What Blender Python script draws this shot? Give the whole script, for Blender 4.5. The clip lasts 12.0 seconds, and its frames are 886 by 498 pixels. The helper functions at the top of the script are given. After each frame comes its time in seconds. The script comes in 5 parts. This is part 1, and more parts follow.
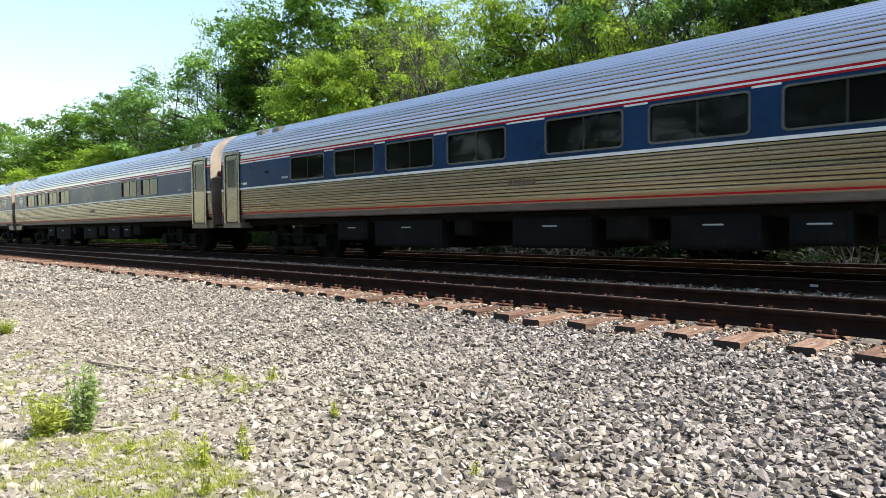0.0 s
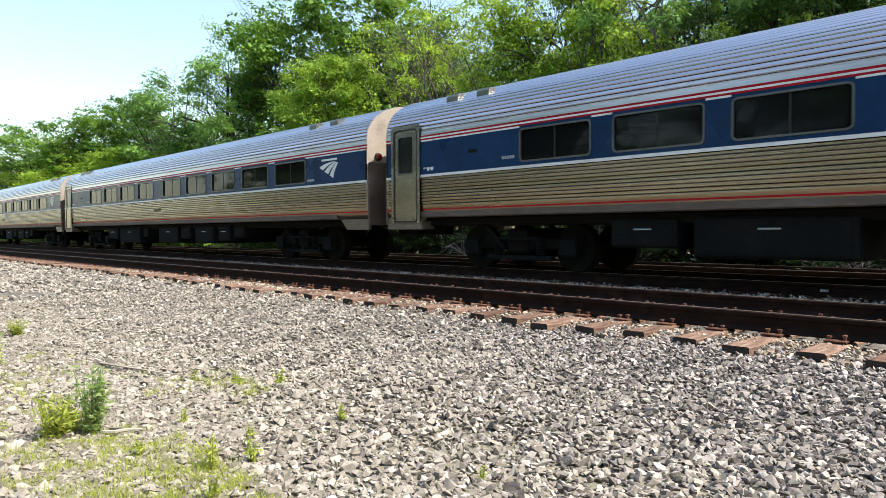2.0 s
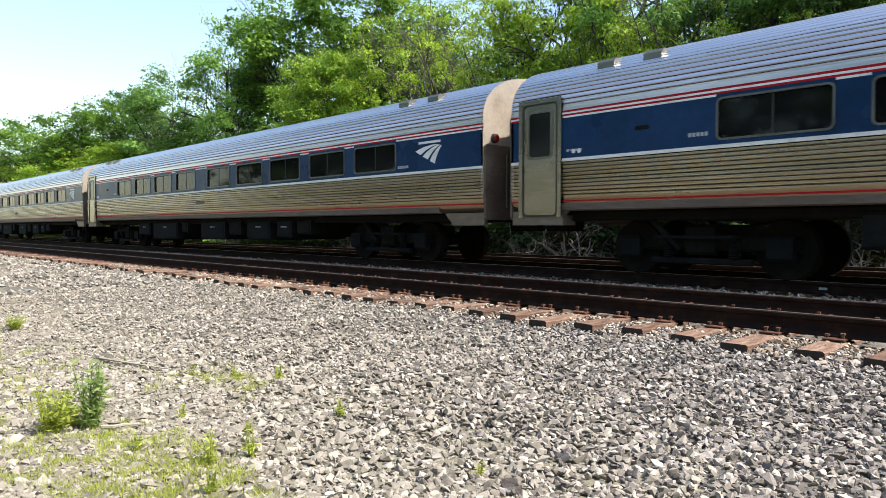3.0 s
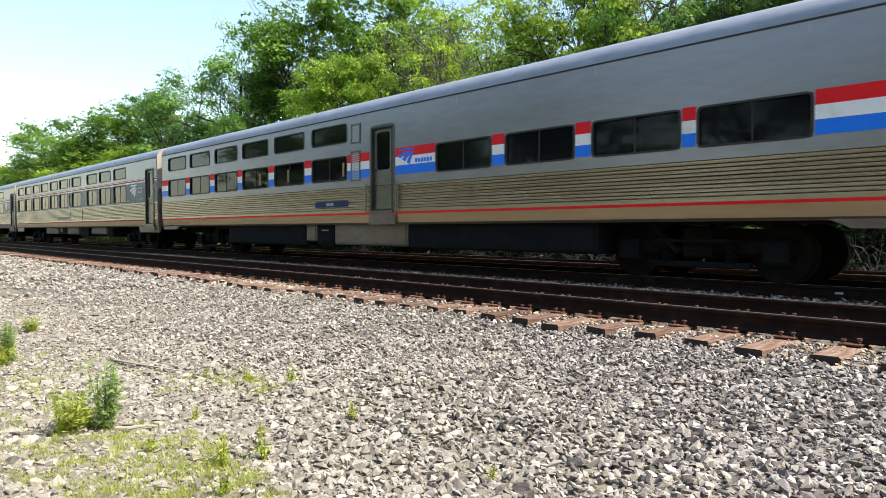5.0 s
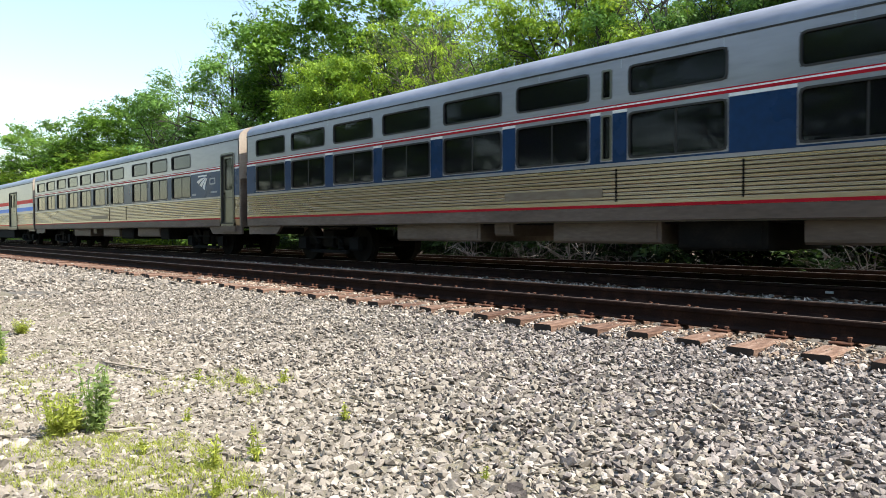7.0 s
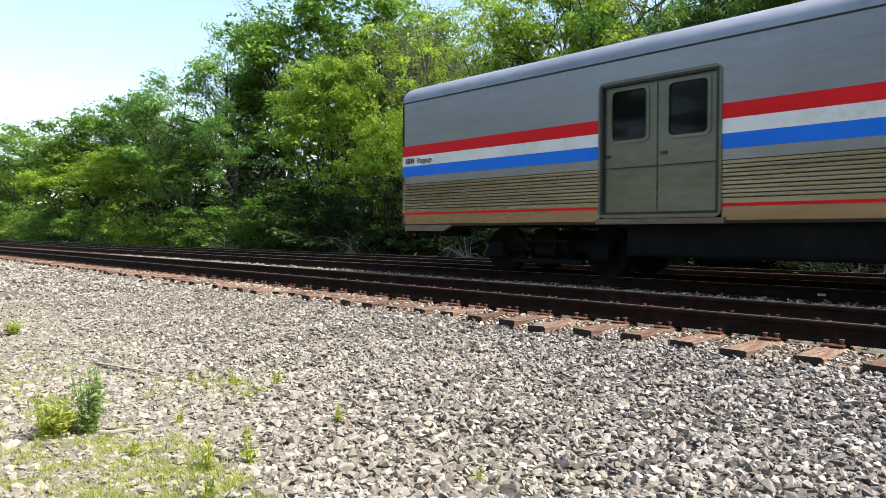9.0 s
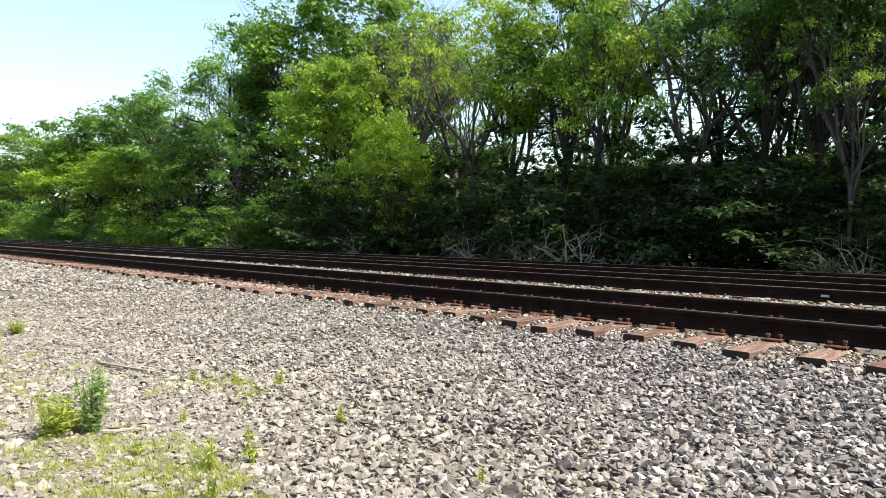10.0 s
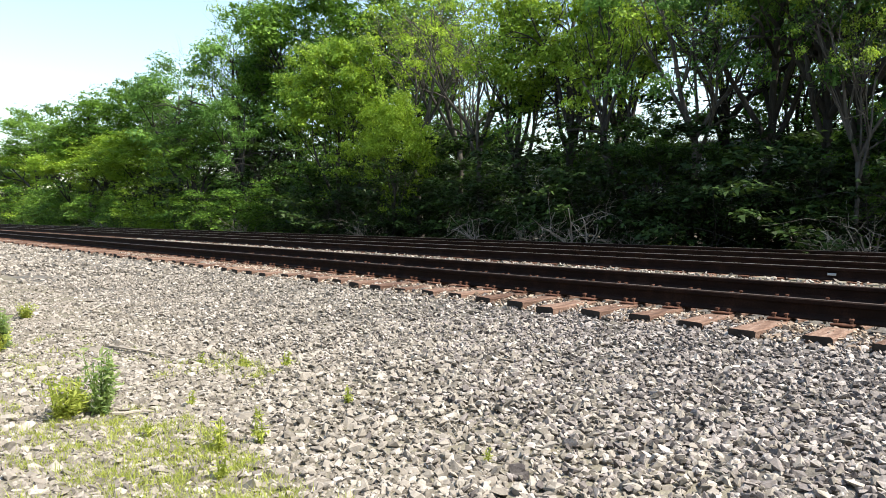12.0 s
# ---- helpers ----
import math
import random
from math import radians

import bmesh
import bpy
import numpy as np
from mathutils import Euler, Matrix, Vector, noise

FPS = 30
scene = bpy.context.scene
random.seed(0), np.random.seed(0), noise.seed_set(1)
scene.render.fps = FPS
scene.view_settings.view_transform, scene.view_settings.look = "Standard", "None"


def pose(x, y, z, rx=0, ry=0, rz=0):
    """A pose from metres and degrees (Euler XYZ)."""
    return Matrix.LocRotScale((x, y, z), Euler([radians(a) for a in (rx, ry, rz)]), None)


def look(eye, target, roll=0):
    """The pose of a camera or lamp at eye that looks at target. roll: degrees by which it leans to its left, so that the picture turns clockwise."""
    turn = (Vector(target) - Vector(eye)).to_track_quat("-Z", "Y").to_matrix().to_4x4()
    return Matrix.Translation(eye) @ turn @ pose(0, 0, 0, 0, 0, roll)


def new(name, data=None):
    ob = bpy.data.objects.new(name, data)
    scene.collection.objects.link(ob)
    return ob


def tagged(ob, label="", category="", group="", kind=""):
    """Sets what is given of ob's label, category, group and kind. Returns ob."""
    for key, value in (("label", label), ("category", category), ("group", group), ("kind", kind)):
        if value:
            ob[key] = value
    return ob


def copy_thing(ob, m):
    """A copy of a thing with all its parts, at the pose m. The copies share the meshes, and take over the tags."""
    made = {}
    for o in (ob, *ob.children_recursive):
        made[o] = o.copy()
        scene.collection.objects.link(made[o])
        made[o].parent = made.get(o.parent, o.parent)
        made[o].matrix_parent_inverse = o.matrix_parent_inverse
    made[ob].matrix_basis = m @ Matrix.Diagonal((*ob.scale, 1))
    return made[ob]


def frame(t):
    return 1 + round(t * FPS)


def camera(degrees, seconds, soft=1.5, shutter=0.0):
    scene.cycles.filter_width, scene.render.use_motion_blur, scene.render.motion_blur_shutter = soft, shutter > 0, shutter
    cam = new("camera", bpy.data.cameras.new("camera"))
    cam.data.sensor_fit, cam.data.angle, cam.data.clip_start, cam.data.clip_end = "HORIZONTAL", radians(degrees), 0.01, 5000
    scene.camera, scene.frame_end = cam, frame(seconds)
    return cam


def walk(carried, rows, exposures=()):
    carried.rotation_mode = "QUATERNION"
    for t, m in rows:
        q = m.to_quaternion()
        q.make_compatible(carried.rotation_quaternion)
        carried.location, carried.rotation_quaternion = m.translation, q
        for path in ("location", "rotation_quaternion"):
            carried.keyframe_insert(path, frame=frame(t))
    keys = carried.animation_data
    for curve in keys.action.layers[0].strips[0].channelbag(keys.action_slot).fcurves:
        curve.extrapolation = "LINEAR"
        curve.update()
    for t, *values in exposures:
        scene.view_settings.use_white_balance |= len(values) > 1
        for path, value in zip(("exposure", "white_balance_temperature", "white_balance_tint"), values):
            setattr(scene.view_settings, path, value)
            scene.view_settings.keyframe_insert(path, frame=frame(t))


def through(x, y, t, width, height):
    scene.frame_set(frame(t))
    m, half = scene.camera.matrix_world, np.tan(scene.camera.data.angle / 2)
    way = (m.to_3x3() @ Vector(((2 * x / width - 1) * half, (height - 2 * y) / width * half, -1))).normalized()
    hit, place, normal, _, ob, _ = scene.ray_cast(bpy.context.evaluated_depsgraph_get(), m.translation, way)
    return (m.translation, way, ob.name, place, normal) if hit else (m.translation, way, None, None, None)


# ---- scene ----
# The camera stands low beside the tracks; x runs along the rails, y across them, z = 0 at the rail heads.
cam = camera(66.0, 12.0, soft=0.85, shutter=0.03)
EYE = (0.0, 0.0, 0.7947)
TURNS = [
    (0, 45.618, -1.781, -0.427),
    (0.5, 45.549, -2.107, -0.164),
    (1, 45.883, -2.018, -0.086),
    (1.5, 46.119, -1.934, -0.291),
    (2, 46.299, -1.495, -0.230),
    (2.5, 46.262, -1.628, -0.155),
    (3, 46.228, -1.795, 0.028),
    (3.5, 47.089, -1.861, 0.466),
    (5.5, 47.109, -1.376, 0.017),
    (6, 46.784, -1.272, 0.173),
    (6.5, 46.790, -1.500, 0.127),
    (7, 46.622, -1.466, -0.055),
    (9, 46.141, -1.338, 0.113),
    (9.5, 46.324, -1.248, 0.098),
    (10, 46.369, -1.307, 0.232),
    (10.5, 46.498, -1.825, 0.119),
    (11, 46.564, -2.159, -0.032),
    (11.5, 46.549, -2.815, -0.111),
    (12, 46.791, -2.880, -0.236),
]
walk(cam, [(t, pose(*EYE, 90 + p, -r, y)) for t, y, p, r in TURNS], exposures=[(0.0, 1.1, 6900, 7), (12.0, 1.1, 6900, 7)])

# ---- light ----
SUN_WAY = Vector((0.60, 0.30, 1.0)).normalized()
world = bpy.data.worlds.new("sky")
scene.world = world
world.use_nodes = True
wn = world.node_tree
sky = wn.nodes.new("ShaderNodeTexSky")
sky.sky_type, sky.sun_disc = "NISHITA", False
sky.sun_elevation = math.asin(SUN_WAY.z)
sky.sun_rotation = math.atan2(SUN_WAY.x, SUN_WAY.y)
sky.air_density, sky.dust_density, sky.ozone_density = 1.25, 1.2, 1.5
wn.links.new(sky.outputs[0], wn.nodes["Background"].inputs[0])
wn.nodes["Background"].inputs[1].default_value = 0.15
sun = new("sun", bpy.data.lights.new("sun", "SUN"))
sun.data.energy, sun.data.angle, sun.data.color = 4.5, radians(0.55), (1.0, 0.95, 0.87)
sun.matrix_world = look(SUN_WAY * 50, (0, 0, 0))


# ---- materials ----
def material(name, stops, rough=0.7, metal=0.0, scale=8.0, fine=60.0, bump=0.3, dist=0.01, island=0.0, obj=0.0, stretch=(1, 1, 1), spec=0.5):
    """A surface whose colour runs through stops by noise at two scales, with a fine relief."""
    m = bpy.data.materials.new(name)
    m.use_nodes = True
    t = m.node_tree
    n, l = t.nodes, t.links
    b = n["Principled BSDF"]
    b.inputs["Metallic"].default_value = metal
    b.inputs["Specular IOR Level"].default_value = spec
    co = n.new("ShaderNodeTexCoord")
    mp = n.new("ShaderNodeMapping")
    mp.inputs["Scale"].default_value = stretch
    l.new(co.outputs["Object"], mp.inputs[0])
    a, c = n.new("ShaderNodeTexNoise"), n.new("ShaderNodeTexNoise")
    a.inputs["Scale"].default_value, a.inputs["Detail"].default_value = scale, 6
    c.inputs["Scale"].default_value, c.inputs["Detail"].default_value = fine, 4
    l.new(mp.outputs[0], a.inputs["Vector"]), l.new(mp.outputs[0], c.inputs["Vector"])
    mix = n.new("ShaderNodeMath")
    mix.operation = "MULTIPLY_ADD"
    l.new(c.outputs["Fac"], mix.inputs[0])
    mix.inputs[1].default_value = 0.45
    sc = n.new("ShaderNodeMath")
    sc.operation = "MULTIPLY_ADD"
    l.new(a.outputs["Fac"], sc.inputs[0])
    sc.inputs[1].default_value, sc.inputs[2].default_value = 0.9, -0.18
    l.new(sc.outputs[0], mix.inputs[2])
    fac = mix.outputs[0]
    for amount, node, out in ((island, "ShaderNodeNewGeometry", "Random Per Island"), (obj, "ShaderNodeObjectInfo", "Random")):
        if amount:
            g, s = n.new(node), n.new("ShaderNodeMath")
            s.operation = "MULTIPLY_ADD"
            l.new(g.outputs[out], s.inputs[0])
            s.inputs[1].default_value = amount
            s2 = n.new("ShaderNodeMath")
            s2.operation = "SUBTRACT"
            l.new(fac, s2.inputs[0])
            s2.inputs[1].default_value = amount / 2
            l.new(s2.outputs[0], s.inputs[2])
            fac = s.outputs[0]
    r = n.new("ShaderNodeValToRGB")
    e = r.color_ramp.elements
    while len(e) < len(stops):
        e.new(0.5)
    for k, (p, col) in zip(e, stops):
        k.position, k.color = p, (*col, 1)
    l.new(fac, r.inputs[0])
    l.new(r.outputs[0], b.inputs["Base Color"])
    rr = n.new("ShaderNodeMath")
    rr.operation = "MULTIPLY_ADD"
    l.new(a.outputs["Fac"], rr.inputs[0])
    rr.inputs[1].default_value, rr.inputs[2].default_value = 0.3, max(rough - 0.15, 0.02)
    l.new(rr.outputs[0], b.inputs["Roughness"])
    if bump:
        bp = n.new("ShaderNodeBump")
        bp.inputs["Strength"].default_value, bp.inputs["Distance"].default_value = bump, dist
        l.new(fac, bp.inputs["Height"]), l.new(bp.outputs[0], b.inputs["Normal"])
    return m


def foliage(name, dark, light, glow, through=0.45):
    """Leaves: each its own shade, part of the light going through."""
    m = material(name, [(0.2, dark), (0.55, tuple((a + b) / 2 for a, b in zip(dark, light))), (0.85, light)], 0.5, 0, 0.35, 3.0, 0, 0, 0.75, 0.35, spec=0.12)
    t = m.node_tree
    n, l = t.nodes, t.links
    tr, mx = n.new("ShaderNodeBsdfTranslucent"), n.new("ShaderNodeMixShader")
    tr.inputs[0].default_value = (*glow, 1)
    mx.inputs[0].default_value = through
    out = n["Material Output"]
    l.new(n["Principled BSDF"].outputs[0], mx.inputs[1]), l.new(tr.outputs[0], mx.inputs[2]), l.new(mx.outputs[0], out.inputs[0])
    return m


# side steel: warm bounce from the ground is put into the metal colour
STEEL = material("fluted_stainless_ground_tint", [(0.15, (0.24, 0.18, 0.12)), (0.5, (0.37, 0.3, 0.22)), (0.85, (0.46, 0.39, 0.3))], 0.3, 1.0, 0.25, 3.0, 0.03, 0.003, stretch=(0.25, 1, 3))
# roof steel: same metal, paler and bluer with sky reflection painted in
ROOFSTEEL = material("roof_steel_sky_tint", [(0.15, (0.38, 0.365, 0.39)), (0.5, (0.55, 0.53, 0.585)), (0.85, (0.62, 0.60, 0.665))], 0.28, 1.0, 0.25, 3.0, 0.03, 0.003, stretch=(0.25, 1, 3))
# near-black for groove bottoms: shade between the ribs painted in, along with dirt
GROOVE_SHADE = material("groove_shade_and_dirt", [(0.2, (0.018, 0.014, 0.011)), (0.8, (0.05, 0.04, 0.032))], 0.9, 0, 1.5, 12, 0.1, 0.004, stretch=(0.3, 1, 1), spec=0.1)
BROWN = material("rust_brown_grime", [(0.15, (0.05, 0.033, 0.024)), (0.5, (0.11, 0.078, 0.06)), (0.85, (0.2, 0.16, 0.13))], 0.65, 0.1, 1.0, 10, 0.1, 0.004, stretch=(0.5, 1, 2))
BRUSHED = material("brushed_door_steel", [(0.15, (0.14, 0.12, 0.1)), (0.5, (0.25, 0.222, 0.195)), (0.85, (0.38, 0.35, 0.32))], 0.24, 1.0, 0.8, 6.0, 0.05, 0.004, stretch=(0.6, 1, 2))
SATIN = material("satin_stainless", [(0.15, (0.095, 0.09, 0.072)), (0.5, (0.15, 0.145, 0.12)), (0.85, (0.22, 0.21, 0.185))], 0.36, 0.85, 0.8, 6.0, 0.05, 0.004, stretch=(0.6, 1, 2))
GREYSIDE = material("grey_car_paint", [(0.15, (0.21, 0.2, 0.215)), (0.5, (0.285, 0.275, 0.3)), (0.85, (0.335, 0.325, 0.36))], 0.34, 0.75, 0.4, 5.0, 0.03, 0.003, stretch=(0.4, 1, 2))
ROOFPAINT = material("weathered_roof_sheet", [(0.2, (0.19, 0.20, 0.225)), (0.5, (0.27, 0.285, 0.33)), (0.8, (0.34, 0.36, 0.42))], 0.5, 0.5, 1.0, 8.0, 0.06, 0.005, stretch=(0.4, 1, 1))
BLUE = material("deep_blue_paint", [(0.15, (0.006, 0.02, 0.05)), (0.5, (0.007, 0.033, 0.095)), (0.85, (0.010, 0.048, 0.13))], 0.3, 0, 0.9, 8.0, 0.03, 0.003, spec=0.12)
BRIGHTBLUE = material("bright_blue_paint", [(0.2, (0.005, 0.15, 0.70)), (0.8, (0.008, 0.19, 0.80))], 0.4, 0, 1.0, 8.0, 0.03, 0.003, spec=0.2)
CRIMSON = material("crimson_stripe_paint", [(0.2, (0.28, 0.007, 0.016)), (0.8, (0.40, 0.012, 0.024))], 0.5, 0, 1.0, 8.0, 0.03, 0.003, spec=0.1)
RED = material("red_paint", [(0.2, (0.62, 0.014, 0.02)), (0.8, (0.75, 0.02, 0.026))], 0.5, 0, 1.0, 8.0, 0.03, 0.003, spec=0.1)
WHITE = material("white_paint", [(0.15, (0.5, 0.49, 0.46)), (0.5, (0.74, 0.74, 0.73)), (0.85, (0.8, 0.8, 0.8))], 0.42, 0, 1.2, 9.0, 0.03, 0.003)
PALE = material("pale_grey_lettering", [(0.2, (0.3, 0.32, 0.34)), (0.8, (0.4, 0.42, 0.44))], 0.5, 0, 2, 20, 0.03, 0.003)
INK = material("black_lettering", [(0.2, (0.02, 0.02, 0.02)), (0.8, (0.04, 0.04, 0.04))], 0.5, 0, 2, 20, 0.03, 0.003)
ALU = material("window_frame_alu", [(0.2, (0.08, 0.08, 0.08)), (0.8, (0.17, 0.17, 0.17))], 0.4, 0.8, 3, 20, 0.03, 0.003)
RUBBER = material("black_rubber", [(0.2, (0.012, 0.012, 0.012)), (0.8, (0.035, 0.033, 0.03))], 0.75, 0, 3, 30, 0.2, 0.005)
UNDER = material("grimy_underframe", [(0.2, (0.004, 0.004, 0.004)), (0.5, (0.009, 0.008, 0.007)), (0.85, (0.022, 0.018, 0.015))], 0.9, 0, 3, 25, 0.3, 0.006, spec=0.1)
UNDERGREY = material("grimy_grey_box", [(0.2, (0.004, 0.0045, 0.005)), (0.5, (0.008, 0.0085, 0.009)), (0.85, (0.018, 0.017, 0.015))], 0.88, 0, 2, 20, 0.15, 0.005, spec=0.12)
ENDCAP = material("dusty_beige_end", [(0.15, (0.17, 0.135, 0.105)), (0.45, (0.33, 0.275, 0.23)), (0.8, (0.44, 0.38, 0.33))], 0.6, 0.1, 1.6, 14, 0.1, 0.005)
SKIRT = material("rust_stained_skirt", [(0.15, (0.085, 0.055, 0.038)), (0.5, (0.17, 0.135, 0.105)), (0.85, (0.26, 0.235, 0.2))], 0.5, 0.5, 0.7, 9, 0.06, 0.004, stretch=(0.5, 1, 2))
LENS = material("red_lamp_glass", [(0.2, (0.22, 0.008, 0.008)), (0.8, (0.32, 0.015, 0.012))], 0.2, 0, 5, 20, 0, 0)
BLIND = material("tan_curtain", [(0.2, (0.32, 0.16, 0.06)), (0.8, (0.45, 0.25, 0.1))], 0.8, 0, 5, 30, 0.1, 0.004)

GLASS = bpy.data.materials.new("tinted_glass")
GLASS.use_nodes = True
g_ = GLASS.node_tree.nodes["Principled BSDF"]
g_.inputs["Base Color"].default_value = (0.02, 0.022, 0.026, 1)
g_.inputs["Specular IOR Level"].default_value = 0.35
g_.inputs["Roughness"].default_value, g_.inputs["Transmission Weight"].default_value, g_.inputs["IOR"].default_value = 0.04, 0.7, 1.3

DARKPANE = material("black_tinted_pane", [(0.2, (0.006, 0.007, 0.009)), (0.8, (0.01, 0.011, 0.014))], 0.17, 0, 2, 20, 0, 0, spec=0.35)
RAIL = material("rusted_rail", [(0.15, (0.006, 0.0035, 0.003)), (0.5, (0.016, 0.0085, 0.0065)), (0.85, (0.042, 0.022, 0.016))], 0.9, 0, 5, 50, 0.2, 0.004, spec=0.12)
RAILTOP = material("worn_rail_head", [(0.2, (0.2, 0.18, 0.17)), (0.8, (0.38, 0.36, 0.35))], 0.4, 0.85, 2, 30, 0.05, 0.002, stretch=(0.2, 1, 1))
TIE = material("rusty_timber_tie", [(0.15, (0.04, 0.022, 0.016)), (0.4, (0.10, 0.058, 0.043)), (0.62, (0.18, 0.112, 0.084)), (0.85, (0.30, 0.215, 0.17))], 0.9, 0, 5, 40, 0.6, 0.012, obj=0.3, stretch=(3, 0.6, 3), spec=0.15)
# tie ends: shade on these faces is painted over the creosoted timber colour
TIE_END = material("creosoted_end_with_shade", [(0.2, (0.012, 0.009, 0.008)), (0.8, (0.04, 0.028, 0.022))], 0.9, 0, 8, 60, 0.4, 0.01)
PLATE = material("rusty_plate", [(0.2, (0.05, 0.022, 0.015)), (0.5, (0.12, 0.055, 0.036)), (0.85, (0.2, 0.11, 0.08))], 0.85, 0.1, 9, 60, 0.3, 0.004, obj=0.2, spec=0.2)
RUSTYTOP = material("rusted_rail_head", [(0.2, (0.035, 0.024, 0.019)), (0.8, (0.085, 0.062, 0.05))], 0.6, 0.3, 2, 30, 0.05, 0.002, stretch=(0.2, 1, 1))
STONE = material("crushed_stone", [(0.04, (0.05, 0.043, 0.042)), (0.28, (0.122, 0.106, 0.101)), (0.5, (0.2, 0.175, 0.166)), (0.75, (0.29, 0.256, 0.241)), (0.97, (0.48, 0.435, 0.40))], 0.9, 0, 14, 90, 0.6, 0.006, island=0.75, spec=0.2)
RUSTSTONE = material("rust_tinted_stone", [(0.1, (0.09, 0.06, 0.045)), (0.4, (0.22, 0.16, 0.12)), (0.65, (0.33, 0.26, 0.2)), (0.95, (0.5, 0.44, 0.38))], 0.9, 0, 9, 70, 0.35, 0.006, island=0.8)
# fines under the ballast, darkened to paint the shade between stones
FINES_SHADE = material("ballast_fines_with_gap_shade", [(0.2, (0.04, 0.035, 0.03)), (0.5, (0.09, 0.08, 0.07)), (0.85, (0.16, 0.145, 0.125))], 0.95, 0, 6, 60, 0.8, 0.02)
DUSTY = material("dusty_worn_stone", [(0.04, (0.12, 0.105, 0.09)), (0.28, (0.182, 0.16, 0.137)), (0.5, (0.24, 0.212, 0.184)), (0.75, (0.305, 0.272, 0.238)), (0.97, (0.45, 0.41, 0.37))], 0.92, 0, 14, 90, 0.5, 0.006, island=0.75, spec=0.2)
GRIT = material("dusty_small_gravel", [(0.1, (0.085, 0.074, 0.056)), (0.4, (0.145, 0.13, 0.1)), (0.6, (0.195, 0.176, 0.138)), (0.85, (0.27, 0.247, 0.2))], 0.95, 0, 1.2, 45, 1.0, 0.03, spec=0.15)
TURF = material("rough_green_verge", [(0.2, (0.04, 0.055, 0.02)), (0.5, (0.085, 0.11, 0.035)), (0.85, (0.17, 0.17, 0.08))], 0.95, 0, 0.8, 18, 0.8, 0.05)
SOIL = material("leaf_litter_soil", [(0.2, (0.035, 0.028, 0.02)), (0.5, (0.08, 0.062, 0.042)), (0.8, (0.14, 0.11, 0.075))], 0.95, 0, 1.5, 20, 0.8, 0.05)
TWIG = material("pale_grey_twigs", [(0.2, (0.04, 0.035, 0.03)), (0.5, (0.085, 0.075, 0.066)), (0.8, (0.16, 0.145, 0.13))], 0.9, 0, 3, 22, 0.4, 0.02, stretch=(1, 1, 0.3), spec=0.2)
BARK = material("grey_bark", [(0.2, (0.016, 0.013, 0.011)), (0.5, (0.038, 0.032, 0.027)), (0.8, (0.085, 0.075, 0.065))], 0.9, 0, 3, 22, 0.6, 0.03, stretch=(1, 1, 0.3))
DEADWOOD = material("bleached_dead_wood", [(0.2, (0.16, 0.135, 0.11)), (0.5, (0.3, 0.26, 0.22)), (0.8, (0.45, 0.4, 0.35))], 0.85, 0, 4, 25, 0.4, 0.01)
LEAF_MID = foliage("green_leaves", (0.02, 0.055, 0.01), (0.18, 0.31, 0.05), (0.18, 0.34, 0.035), 0.28)
LEAF_BRIGHT = foliage("yellow_green_leaves", (0.045, 0.11, 0.014), (0.38, 0.53, 0.075), (0.40, 0.57, 0.05), 0.32)
LEAF_COOL = foliage("blue_green_leaves", (0.022, 0.065, 0.016), (0.17, 0.31, 0.07), (0.18, 0.35, 0.06), 0.28)
LEAF_DARK = foliage("dark_green_leaves", (0.016, 0.042, 0.01), (0.12, 0.21, 0.04), (0.13, 0.25, 0.035), 0.25)
# undergrowth leaves: the shade under the trees is put into the leaf colour
LEAF_SHADE = foliage("undergrowth_leaves_shade_tint", (0.009, 0.022, 0.006), (0.05, 0.09, 0.022), (0.05, 0.09, 0.018), 0.2)
GRASS = foliage("yellow_green_grass", (0.2, 0.24, 0.05), (0.42, 0.45, 0.10), (0.55, 0.6, 0.14), 0.45)
WEED = foliage("weed_leaves", (0.19, 0.25, 0.1), (0.33, 0.41, 0.17), (0.42, 0.54, 0.2), 0.62)
WALLPAINT = material("pale_metal_wall", [(0.2, (0.32, 0.31, 0.29)), (0.8, (0.45, 0.44, 0.42))], 0.7, 0, 0.5, 6, 0.1, 0.01)
ROOFDARK = material("dark_roof_sheet", [(0.2, (0.05, 0.05, 0.05)), (0.8, (0.09, 0.09, 0.09))], 0.7, 0, 0.5, 6, 0.1, 0.01)


